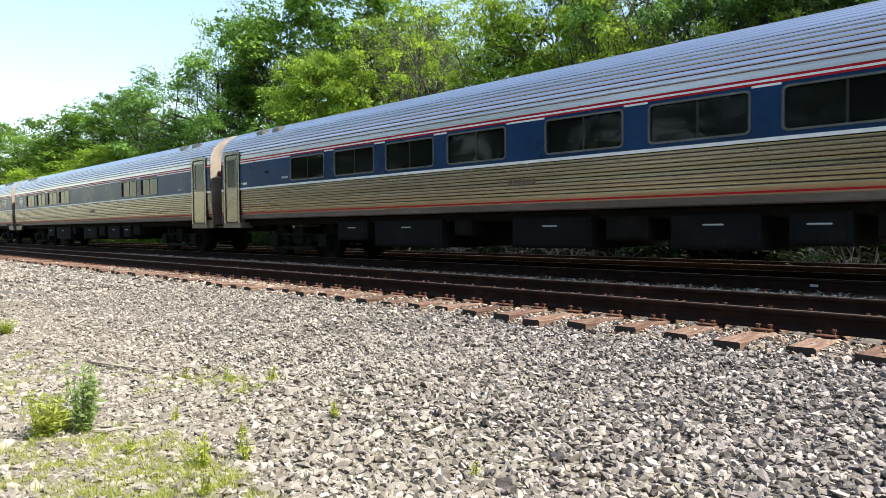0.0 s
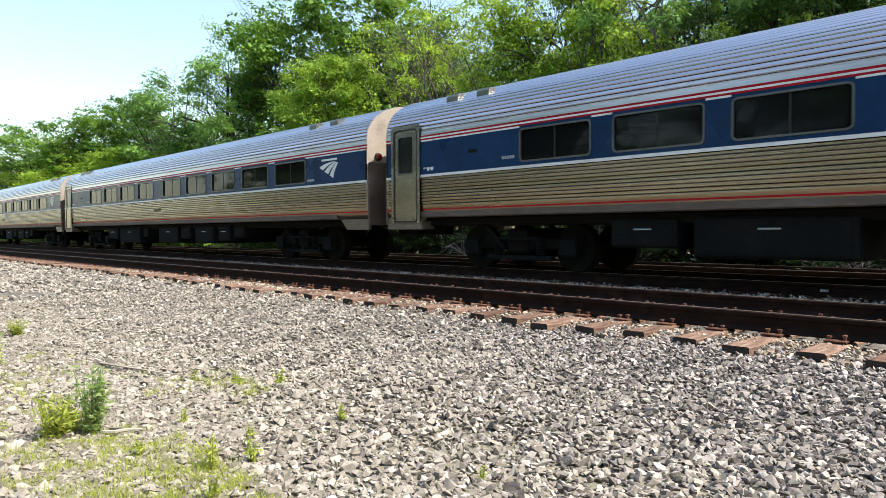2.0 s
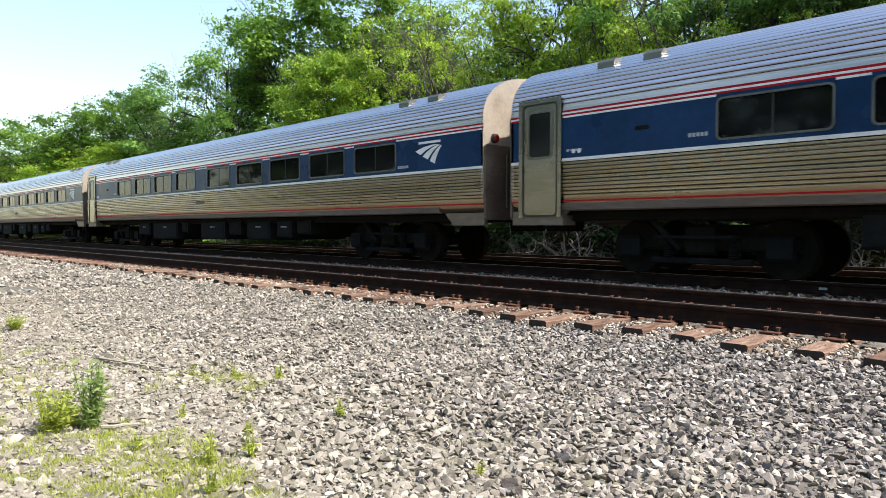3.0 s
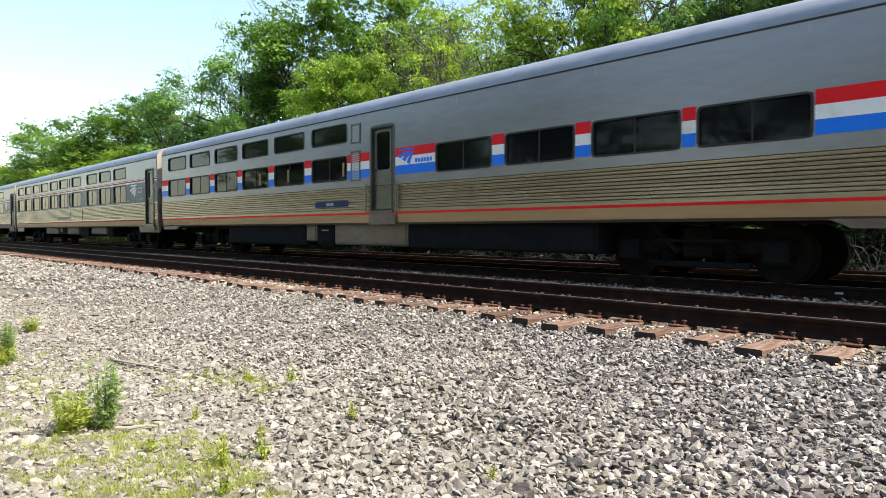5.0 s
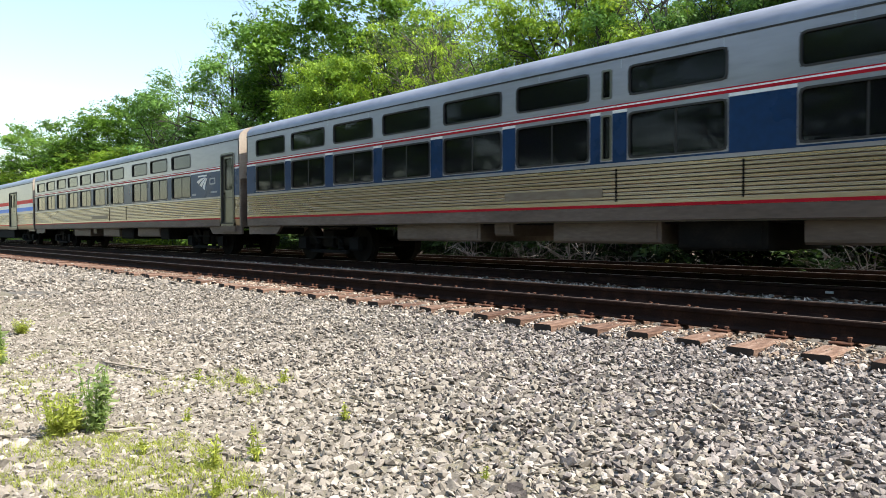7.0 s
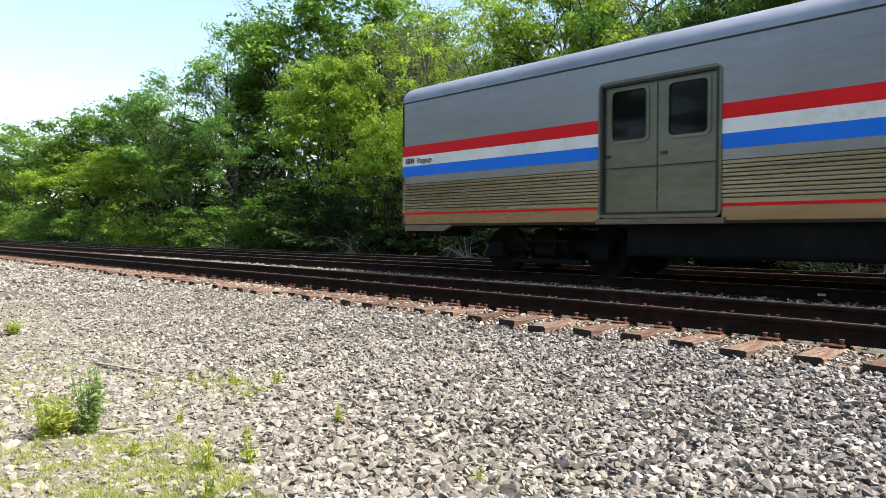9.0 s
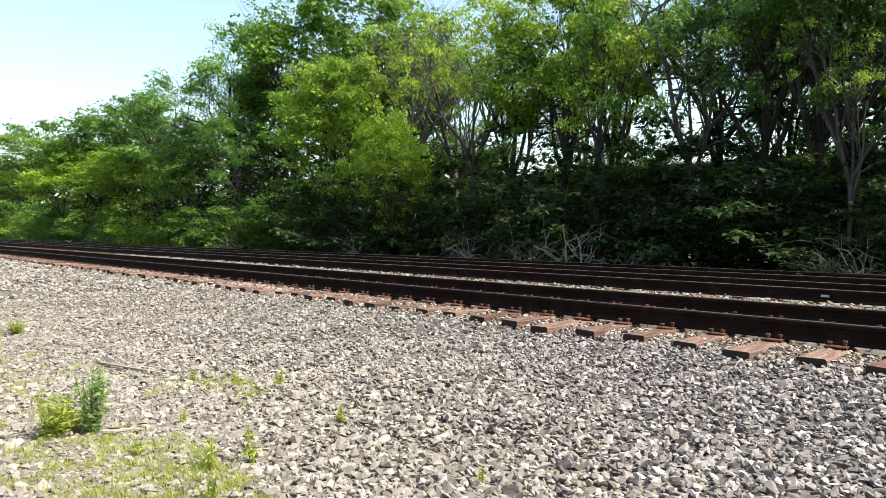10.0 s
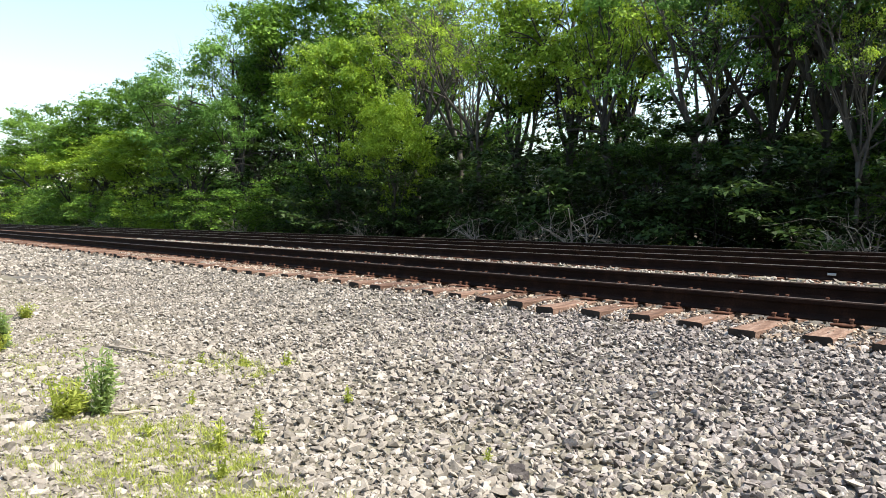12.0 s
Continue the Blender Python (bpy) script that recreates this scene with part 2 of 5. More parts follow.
# ---- mesh helpers ----
class Shape:
    """Vertices and faces gathered piece by piece."""

    def __init__(self):
        self.v, self.f = [], []

    def add(self, verts, faces):
        k = len(self.v)
        self.v += [tuple(p) for p in verts]
        self.f += [tuple(i + k for i in q) for q in faces]
        return self

    def box(self, x0, x1, y0, y1, z0, z1, c=0.0):
        """A box; c chamfers its four long-side edges."""
        if c <= 0:
            p = [(x, y, z) for z in (z0, z1) for y in (y0, y1) for x in (x0, x1)]
            return self.add(p, [(0, 2, 3, 1), (4, 5, 7, 6), (0, 1, 5, 4), (2, 6, 7, 3), (0, 4, 6, 2), (1, 3, 7, 5)])
        ring = [(y0 + c, z0), (y1 - c, z0), (y1, z0 + c), (y1, z1 - c), (y1 - c, z1), (y0 + c, z1), (y0, z1 - c), (y0, z0 + c)]
        return self.extrude(ring, x0, x1)

    def extrude(self, ring, x0, x1, closed=True, caps=True):
        n = len(ring)
        v = [(x0, y, z) for y, z in ring] + [(x1, y, z) for y, z in ring]
        f = [(i, n + i, n + (i + 1) % n, (i + 1) % n) for i in range(n if closed else n - 1)]
        if closed and caps:
            f += [tuple(range(n)), tuple(range(2 * n - 1, n - 1, -1))]
        return self.add(v, f)

    def tube(self, pts, radii, n=6):
        k = len(self.v)
        pts = [Vector(p) for p in pts]
        for i, p in enumerate(pts):
            d = (pts[min(i + 1, len(pts) - 1)] - pts[max(i - 1, 0)]).normalized()
            a = d.orthogonal().normalized() if i == 0 else (a - d * a.dot(d)).normalized()
            b = d.cross(a)
            self.v += [tuple(p + (a * math.cos(2 * math.pi * j / n) + b * math.sin(2 * math.pi * j / n)) * radii[i]) for j in range(n)]
        for i in range(len(pts) - 1):
            self.f += [(k + i * n + j, k + i * n + (j + 1) % n, k + (i + 1) * n + (j + 1) % n, k + (i + 1) * n + j) for j in range(n)]
        self.f += [tuple(k + j for j in reversed(range(n))), tuple(k + (len(pts) - 1) * n + j for j in range(n))]
        return self

    def disc(self, x, y0, y1, z, r, n=20):
        """A wheel-like drum whose axis runs along y."""
        ring = [(x + r * math.cos(2 * math.pi * i / n), z + r * math.sin(2 * math.pi * i / n)) for i in range(n)]
        v = [(a, y0, b) for a, b in ring] + [(a, y1, b) for a, b in ring]
        return self.add(v, [(i, (i + 1) % n, n + (i + 1) % n, n + i) for i in range(n)] + [tuple(reversed(range(n))), tuple(range(n, 2 * n))])

    def mesh(self, name, mat, smooth=False):
        me = bpy.data.meshes.new(name)
        me.from_pydata(self.v, [], self.f)
        me.materials.append(mat)
        if smooth:
            me.polygons.foreach_set("use_smooth", [True] * len(me.polygons))
        me.update()
        return me


def part(name, shape, mat, parent, label="", smooth=False):
    data = shape if isinstance(shape, bpy.types.Mesh) else shape.mesh(name, mat, smooth)
    ob = new(name, data)
    ob.parent = parent
    return tagged(ob, label)


def thing(name, label, category, group="", kind=""):
    return tagged(new(name), label, category, group, kind)


def quads_mesh(name, verts, mat, per=4):
    """A mesh of many separate faces of per corners each, from one array."""
    n = len(verts) // per
    me = bpy.data.meshes.new(name)
    me.vertices.add(len(verts))
    me.vertices.foreach_set("co", np.asarray(verts, dtype=np.float32).ravel())
    me.loops.add(len(verts))
    me.loops.foreach_set("vertex_index", np.arange(len(verts), dtype=np.int32))
    me.polygons.add(n)
    me.polygons.foreach_set("loop_start", np.arange(0, len(verts), per, dtype=np.int32))
    me.polygons.foreach_set("loop_total", np.full(n, per, dtype=np.int32))
    me.materials.append(mat)
    me.update(calc_edges=True)
    me.polygons.foreach_set("use_smooth", [False] * n)
    return me


# ---- ground and tracks ----
NEAR1, NEAR2, NEAR3 = 6.79, 10.95, 14.25          # the near rail of each track
GAUGE = 1.52
TIE_STEP = 0.53


def ground_height(x, y):
    """Level of the gravel surface: flat by the camera, rising to the tie ends, level between the tracks."""
    pts = [(-3000, -0.5), (-4, -0.46), (1.5, -0.40), (3.2, -0.38), (4.4, -0.39), (5.4, -0.335), (5.9, -0.3), (6.2, -0.262), (6.4, -0.25), (9.0, -0.245), (9.35, -0.2), (9.8, -0.17), (10.2, -0.22), (13.0, -0.23), (13.6, -0.2), (16.5, -0.26), (17.4, -0.5), (19, -0.75), (30, -0.6), (60, -0.2), (3000, -0.2)]
    z = np.interp(y, [p[0] for p in pts], [p[1] for p in pts])
    wave = 0.028 * np.sin(x * 1.7 + 0.6 * y) * np.cos(y * 1.3 - 0.4 * x) + 0.018 * np.sin(x * 3.9 - 2.1 * y)
    return z + wave * np.exp(-((np.asarray(y) - 3.2) / 2.4) ** 2)


def build_ground():
    xs = np.unique(np.concatenate([np.linspace(-3000, -120, 8), np.linspace(-120, -14, 60), np.linspace(-14, 8, 90), np.linspace(8, 120, 20), np.linspace(120, 3000, 8)]))
    ys = np.unique(np.concatenate([np.linspace(-3000, -6, 8), np.linspace(-6, 12, 80), np.linspace(12, 30, 40), np.linspace(30, 80, 8), np.linspace(80, 3000, 8)]))
    X, Y = np.meshgrid(xs, ys)
    Z = ground_height(X, Y)
    v = np.stack([X, Y, Z], -1).reshape(-1, 3)
    w = len(xs)
    f = [(j * w + i, j * w + i + 1, (j + 1) * w + i + 1, (j + 1) * w + i) for j in range(len(ys) - 1) for i in range(w - 1)]
    me = bpy.data.meshes.new("ground")
    me.from_pydata(v.tolist(), [], f)
    me.materials.append(GRIT)
    me.materials.append(SOIL)
    me.materials.append(TURF)
    me.materials.append(FINES_SHADE)
    # the ballast strip takes the ground colour with gap shade in it
    for p in me.polygons:
        p.use_smooth = True
        p.material_index = 1 if p.center.y > 17.0 else (2 if p.center.y < -1.2 else (3 if 2.9 < p.center.y < 9.3 else 0))
    tagged(new("ground", me), "pale dusty gravel ground beside the railway tracks", "ground", kind="structure")


STONE_FORMS = []


def stone_forms(rng, n=26):
    """Broken angular stones: hulls of a few points knocked about inside a flattish block."""
    for _ in range(n):
        bm = bmesh.new()
        k = rng.integers(10, 13)
        d = rng.normal(size=(k, 3))
        d /= np.abs(d).max(axis=1)[:, None] ** 0.6 * np.linalg.norm(d, axis=1)[:, None] ** 0.4
        for q in d * rng.uniform(0.8, 1.1, (k, 1)) * np.array([1.15, 0.88, 0.66]) * rng.uniform(0.8, 1.2, 3):
            bm.verts.new(tuple(q))
        out = bmesh.ops.convex_hull(bm, input=bm.verts)
        bmesh.ops.delete(bm, geom=[g for g in out["geom_interior"] if isinstance(g, bmesh.types.BMVert)], context="VERTS")
        bm.verts.index_update()
        STONE_FORMS.append((np.array([v.co[:] for v in bm.verts]), np.array([[v.index for v in f.verts] for f in bm.faces])))
        bm.free()


def scatter_stones(name, label, rng, xy, size, lift, mat, tilt=0.42):
    """Loose stones lying flat side down, more or less tipped, joined into one mesh."""
    verts, faces, base = [], [], 0
    which = rng.integers(0, len(STONE_FORMS), len(xy))
    for k, (form, tri) in enumerate(STONE_FORMS):
        sel = which == k
        n = int(sel.sum())
        if not n:
            continue
        yaw, ax, ay = rng.uniform(0, 2 * math.pi, n), rng.normal(size=n) * tilt, rng.normal(size=n) * tilt
        c, s_, ca, sa, cb, sb = np.cos(yaw), np.sin(yaw), np.cos(ax), np.sin(ax), np.cos(ay), np.sin(ay)
        x, y, z = (form[None, :, i] * rng.uniform(0.85, 1.15, (n, 1)) for i in range(3))
        y, z = y * ca[:, None] - z * sa[:, None], y * sa[:, None] + z * ca[:, None]
        x, z = x * cb[:, None] + z * sb[:, None], -x * sb[:, None] + z * cb[:, None]
        x, y = x * c[:, None] - y * s_[:, None], x * s_[:, None] + y * c[:, None]
        q = np.stack([x, y, z], -1) * size[sel][:, None, None]
        at = xy[sel]
        q += np.stack([at[:, 0], at[:, 1], ground_height(at[:, 0], at[:, 1]) + lift[sel]], -1)[:, None, :]
        verts.append(q.reshape(-1, 3))
        faces.append((tri[None] + (base + np.arange(n) * len(form))[:, None, None]).reshape(-1, 3))
        base += n * len(form)
    verts, faces = np.concatenate(verts), np.concatenate(faces)
    me = bpy.data.meshes.new(name)
    me.vertices.add(len(verts))
    me.vertices.foreach_set("co", verts.astype(np.float32).ravel())
    me.loops.add(faces.size)
    me.loops.foreach_set("vertex_index", faces.astype(np.int32).ravel())
    me.polygons.add(len(faces))
    me.polygons.foreach_set("loop_start", np.arange(0, faces.size, 3, dtype=np.int32))
    me.polygons.foreach_set("loop_total", np.full(len(faces), 3, dtype=np.int32))
    me.materials.append(mat)
    me.update(calc_edges=True)
    me.polygons.foreach_set("use_smooth", [False] * len(faces))
    return tagged(new(name, me), label, "gravel", kind="stuff")


def sector(rng, n, near, far, y0, y1):
    """Points spread evenly in area over the wedge of ground before the camera."""
    out = np.zeros((0, 2))
    while len(out) < n:
        r = np.sqrt(rng.uniform(near ** 2, far ** 2, n))
        a = np.radians(rng.uniform(9, 86, n))
        p = np.stack([-r * np.sin(a), r * np.cos(a)], -1)
        out = np.concatenate([out, p[(p[:, 1] > y0) & (p[:, 1] < y1)]])
    return out[:n]


def worn_edge(x):
    """How far from the camera's side the trodden dusty gravel reaches towards the shoulder."""
    return 2.5 + 0.35 * np.sin(x * 1.1) - 0.15 * (x + 4)


def build_ballast():
    rng = np.random.default_rng(5)
    stone_forms(rng)
    # clean coarse ballast of the shoulder, half-buried worn gravel towards the open side
    p = np.concatenate([sector(rng, 44000, 1.9, 7.5, 0.2, 6.35), sector(rng, 24000, 7.5, 14.0, 0.2, 6.35)])
    buried = (worn_edge(p[:, 0]) - p[:, 1]) / 0.9 + rng.normal(size=len(p)) * 0.6
    # the clean grey stone lies nearest the rails; dust has paled it farther along
    pale = p[:, 1] < 3.3 - 0.6 * (p[:, 0] + 2) + rng.normal(size=len(p)) * 1.1
    for sel, label, mat in (((buried <= 0) & ~pale, "loose angular grey crushed stone of the track shoulder", STONE), ((buried <= 0) & pale, "loose crushed stone paled by dust along the shoulder", DUSTY)):
        clean = p[sel]
        scatter_stones("ballast", label, rng, clean, 0.0205 * rng.lognormal(0, 0.28, len(clean)), rng.uniform(-0.016, 0.024, len(clean)), mat)
    fine, deep = p[buried > 0], buried[buried > 0]
    size = 0.0175 * rng.lognormal(0, 0.36, len(fine))
    scatter_stones("worn_gravel", "pale dusty gravel trodden flat beside the track", rng, fine, size, rng.uniform(-0.01, 0.012, len(fine)) - 0.004 * np.minimum(deep, 1.6), DUSTY, 0.32)
    p = sector(rng, 34000, 1.9, 11.0, 0.2, 4.6)
    p = p[p[:, 1] < worn_edge(p[:, 0]) + rng.normal(size=len(p)) * 0.5]
    scatter_stones("worn_gravel", "small broken chips in the dust between the stones", rng, p, 0.0115 * rng.lognormal(0, 0.35, len(p)), rng.uniform(-0.003, 0.004, len(p)), DUSTY, 0.4)
    p = sector(rng, 12000, 14.0, 40.0, 0.4, 6.35)
    scatter_stones("ballast", "grey crushed stone ballast spreading along the track", rng, p, 0.036 * rng.lognormal(0, 0.3, len(p)), rng.uniform(-0.01, 0.02, len(p)), DUSTY)
    p = np.stack([rng.uniform(-26, 1, 9000), rng.uniform(6.2, 16.4, 9000)], -1)
    for near in (NEAR1, NEAR2, NEAR3):
        for r in (near, near + GAUGE):
            p = p[np.abs(p[:, 1] - r) > 0.13]
    scatter_stones("ballast", "grey crushed stone lying between rails and ties", rng, p, 0.026 * rng.lognormal(0, 0.25, len(p)), rng.uniform(-0.012, 0.012, len(p)), STONE)
    p = np.stack([rng.uniform(-30, 1, 9000), np.concatenate([rng.uniform(6.93, 8.19, 5500), rng.uniform(8.45, 10.8, 3500)])], -1)
    scatter_stones("ballast", "pale crushed stone filled level between the rails", rng, p, 0.026 * rng.lognormal(0, 0.25, len(p)), rng.uniform(0.01, 0.05, len(p)), DUSTY)
    p = np.stack([np.concatenate([rng.uniform(0, 16, 6000), rng.uniform(-1.5, 3, 3500), rng.uniform(-30, 16, 5000)]), np.concatenate([rng.uniform(2.6, 6.4, 6000), rng.uniform(0.6, 6.3, 3500), rng.uniform(-1.1, 1.4, 5000)])], -1)
    p = p[(np.degrees(np.arctan2(-p[:, 0], p[:, 1])) < 9) | (np.degrees(np.arctan2(-p[:, 0], p[:, 1])) > 86) | (np.hypot(p[:, 0], p[:, 1]) < 1.9)]
    scatter_stones("ballast", "grey crushed stone ballast continuing along the shoulder", rng, p, 0.03 * rng.lognormal(0, 0.3, len(p)), rng.uniform(-0.014, 0.016, len(p)), STONE)
    p = np.stack([rng.uniform(-20, 1, 8000), rng.uniform(5.95, 6.72, 8000)], -1)
    scatter_stones("tie_gravel", "rust-tinted stones packed between the tie ends", rng, p, 0.019 * rng.lognormal(0, 0.3, len(p)), rng.uniform(-0.005, 0.036, len(p)), RUSTSTONE)
    return rng


def rail_ring(yc):
    """Cross-section of a heavy rail, 0.185 m tall, its head's top at z = 0."""
    half = [(0.075, -0.185), (0.075, -0.172), (0.02, -0.150), (0.0095, -0.13), (0.0095, -0.055), (0.034, -0.042), (0.036, -0.010), (0.028, -0.0015)]
    return [(yc + y, z) for y, z in half] + [(yc - y, z) for y, z in reversed(half)]


def tie_mesh(rng, k):
    s = Shape()
    w, h, e = 0.115, 0.17, 1.42
    v, f = [], []
    for y in (-e, -0.5 * e, 0, 0.5 * e, e):
        j = rng.uniform(-0.006, 0.006, 8)
        c = 0.012
        v += [(-w + c + j[0], y, -h), (w - c + j[1], y, -h), (w + j[2], y, -h + c), (w + j[3], y, -c), (w - c + j[4], y, j[5]), (-w + c, y, j[6]), (-w + j[7], y, -c), (-w, y, -h + c)]
    for i in range(4):
        f += [(i * 8 + a, i * 8 + (a + 1) % 8, i * 8 + 8 + (a + 1) % 8, i * 8 + 8 + a) for a in range(8)]
    f += [tuple(reversed(range(8))), tuple(range(32, 40))]
    me = s.add(v, f).mesh("tie", TIE)
    # both end faces take the colour with shade painted in
    me.materials.append(TIE_END)
    me.polygons[len(f) - 2].material_index = me.polygons[len(f) - 1].material_index = 1
    return me


def build_track(number, near, rng, x0, x1, detail):
    track = thing(f"track_{number}", "railway track of rusty rails on timber ties", "railway track", kind="structure")
    for yc in (near, near + GAUGE):
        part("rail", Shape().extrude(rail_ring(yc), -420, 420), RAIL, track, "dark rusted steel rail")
        part("rail_head", Shape().box(-420, 420, yc - 0.026, yc + 0.026, -0.001, 0.0015), RUSTYTOP if number == 1 else RAILTOP, track, "dull rusted rail top" if number == 1 else "worn rail running surface")
    ties = [tie_mesh(rng, i) for i in range(5)]
    plate = Shape().box(-0.09, 0.09, -0.17, 0.17, -0.004, 0.014, 0.006).mesh("tie_plate", PLATE)
    sp = Shape()
    sp.box(-0.011, 0.011, -0.011, 0.011, -0.01, 0.02).box(-0.017, 0.017, -0.02, 0.022, 0.014, 0.03)
    spike = sp.mesh("spike", PLATE)
    anchor = Shape().box(-0.02, 0.02, -0.1, 0.1, -0.012, 0.012).mesh("rail_anchor", RAIL)
    rest, rest_plate = Shape(), Shape()
    n0, n1 = int(x0 / TIE_STEP), int(x1 / TIE_STEP)
    off = -3.02 if number == 1 else rng.uniform(0, 0.5)
    for i in range(n0, n1):
        x = i * TIE_STEP + off % TIE_STEP + rng.uniform(-0.025, 0.025)
        y = near + GAUGE / 2 - 0.17 + rng.uniform(-0.1, 0.1)
        a = rng.uniform(-0.02, 0.02)
        z = -0.203 + rng.uniform(-0.02, 0.003)
        if -48 < x < 3 and (detail or x > -30):
            t = part("tie", ties[i % 5], TIE, track)
            t.matrix_basis = Matrix.Translation((x, y, z)) @ Matrix.Rotation(a, 4, "Z")
            for yc in (near, near + GAUGE):
                p = part("tie_plate", plate, PLATE, track)
                p.matrix_basis = Matrix.Translation((x, yc, -0.197))
                if detail and x > -16:
                    for dx, dy in ((-0.055, -0.105), (0.055, -0.095), (-0.05, 0.1), (0.055, 0.095)):
                        s = part("spike", spike, PLATE, p)
                        s.matrix_basis = Matrix.Translation((dx + rng.uniform(-0.01, 0.01), dy, 0.012 + rng.uniform(0, 0.02))) @ Matrix.Rotation(0 if dy < 0 else math.pi, 4, "Z")
        else:
            rest.box(x - 0.115, x + 0.115, y - 1.42, y + 1.42, z - 0.17, z, 0.012)
    part("far_ties", rest, TIE, track, "weathered timber ties farther along")["kind"] = "stuff"
    return track


build_ground()
rng_ground = build_ballast()
for number, near in ((1, NEAR1), (2, NEAR2), (3, NEAR3)):
    build_track(number, near, rng_ground, -120, 60, number == 1)


# ---- the train ----
HALF = 1.58


GROOVES = set()


def section(side, roof_from, top, power, ribs):
    """Right half of a car's outline from the sill to the roof's middle; ribs: (from, to, pitch, depth) stretches by height or by the roof's arc."""
    pts = list(side)
    for i in range(1, 41):
        a = math.pi / 2 * i / 40
        pts.append((HALF * math.cos(a) ** (2 / power), roof_from + (top - roof_from) * math.sin(a) ** (2 / power)))
    # walk along the outline in small steps
    out, fine = [], []
    for (y0, z0), (y1, z1) in zip(pts, pts[1:]):
        n = max(1, int(math.hypot(y1 - y0, z1 - z0) / 0.0065))
        fine += [(y0 + (y1 - y0) * k / n, z0 + (z1 - z0) * k / n) for k in range(n)]
    fine.append(pts[-1])
    run = 0.0
    for i, (y, z) in enumerate(fine):
        if i:
            run += math.hypot(y - fine[i - 1][0], z - fine[i - 1][1])
        a, b = fine[max(i - 1, 0)], fine[min(i + 1, len(fine) - 1)]
        ty, tz = b[0] - a[0], b[1] - a[1]
        d = math.hypot(ty, tz)
        depth = 0.0
        ribbed = False
        for z0, z1, pitch, deep in ribs:
            if z0 <= z <= z1:
                ribbed = True
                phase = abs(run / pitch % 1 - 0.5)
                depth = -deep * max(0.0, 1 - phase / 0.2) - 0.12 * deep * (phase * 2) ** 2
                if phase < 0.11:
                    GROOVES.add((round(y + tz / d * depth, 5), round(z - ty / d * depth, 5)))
        if ribbed or i == 0 or i == len(fine) - 1 or i % 5 == 0 or z > roof_from:
            out.append((y + tz / d * depth, z - ty / d * depth))
    return out


def fluted(name, ring, s0, s1, mat, groove_mat):
    """A ribbed sheet along the car, its groove bottoms darkened for shade and dirt."""
    me = Shape().extrude(ring, s0, s1, closed=False).mesh(name, mat)
    me.materials.append(groove_mat)
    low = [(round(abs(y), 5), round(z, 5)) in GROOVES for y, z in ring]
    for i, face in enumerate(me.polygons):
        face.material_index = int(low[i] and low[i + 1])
    return me


def sheet_with_holes(s0, s1, z0, z1, holes, y, sign, depth=0.05):
    """A flat side panel with openings cut through it and their reveals."""
    ss = sorted({s0, s1, *[min(max(h[i], s0), s1) for h in holes for i in (0, 1)]})
    zs = sorted({z0, z1, *[min(max(h[i], z0), z1) for h in holes for i in (2, 3)]})
    sh, known = Shape(), {}

    def corner(s, z, deep=0.0):
        if (s, z, deep) not in known:
            known[s, z, deep] = len(sh.v)
            sh.v.append((s, y - sign * deep, z))
        return known[s, z, deep]

    for a, b in zip(ss, ss[1:]):
        for c, d in zip(zs, zs[1:]):
            ms, mz = (a + b) / 2, (c + d) / 2
            if any(h[0] < ms < h[1] and h[2] < mz < h[3] for h in holes):
                continue
            q = [corner(*k) for k in ((a, c), (b, c), (b, d), (a, d))]
            sh.f.append(tuple(q if sign < 0 else q[::-1]))
    if depth:
        for a, b, c, d in holes:
            if a < s0 or b > s1 or c < z0 or d > z1:
                continue
            o = [(a, c), (b, c), (b, d), (a, d)]
            for p, q in zip(o, o[1:] + o[:1]):
                sh.f.append((corner(*p), corner(*q), corner(*q, depth), corner(*p, depth)))
    return sh


def rounded(s0, s1, z0, z1, r, n=5):
    pts = []
    for cx, cz, a0 in ((s1 - r, z1 - r, 0), (s0 + r, z1 - r, 90), (s0 + r, z0 + r, 180), (s1 - r, z0 + r, 270)):
        pts += [(cx + r * math.cos(radians(a0 + 90 * k / n)), cz + r * math.sin(radians(a0 + 90 * k / n))) for k in range(n + 1)]
    return pts


def ring_plate(outer, inner, y0, y1):
    """A flat frame between two outlines with the same number of points."""
    n = len(outer)
    v = [(s, y, z) for y in (y0, y1) for o in (outer, inner) for s, z in o]
    f = []
    for i in range(n):
        j = (i + 1) % n
        f += [(i, j, n + j, n + i), (2 * n + i, 3 * n + i, 3 * n + j, 2 * n + j), (i, 2 * n + i, 2 * n + j, j), (n + i, n + j, 3 * n + j, 3 * n + i)]
    return Shape().add(v, f)


def plate(outline, y0, y1):
    n = len(outline)
    v = [(s, y0, z) for s, z in outline] + [(s, y1, z) for s, z in outline]
    return Shape().add(v, [tuple(range(n)), tuple(reversed(range(n, 2 * n)))] + [(i, n + i, n + (i + 1) % n, (i + 1) % n) for i in range(n)])


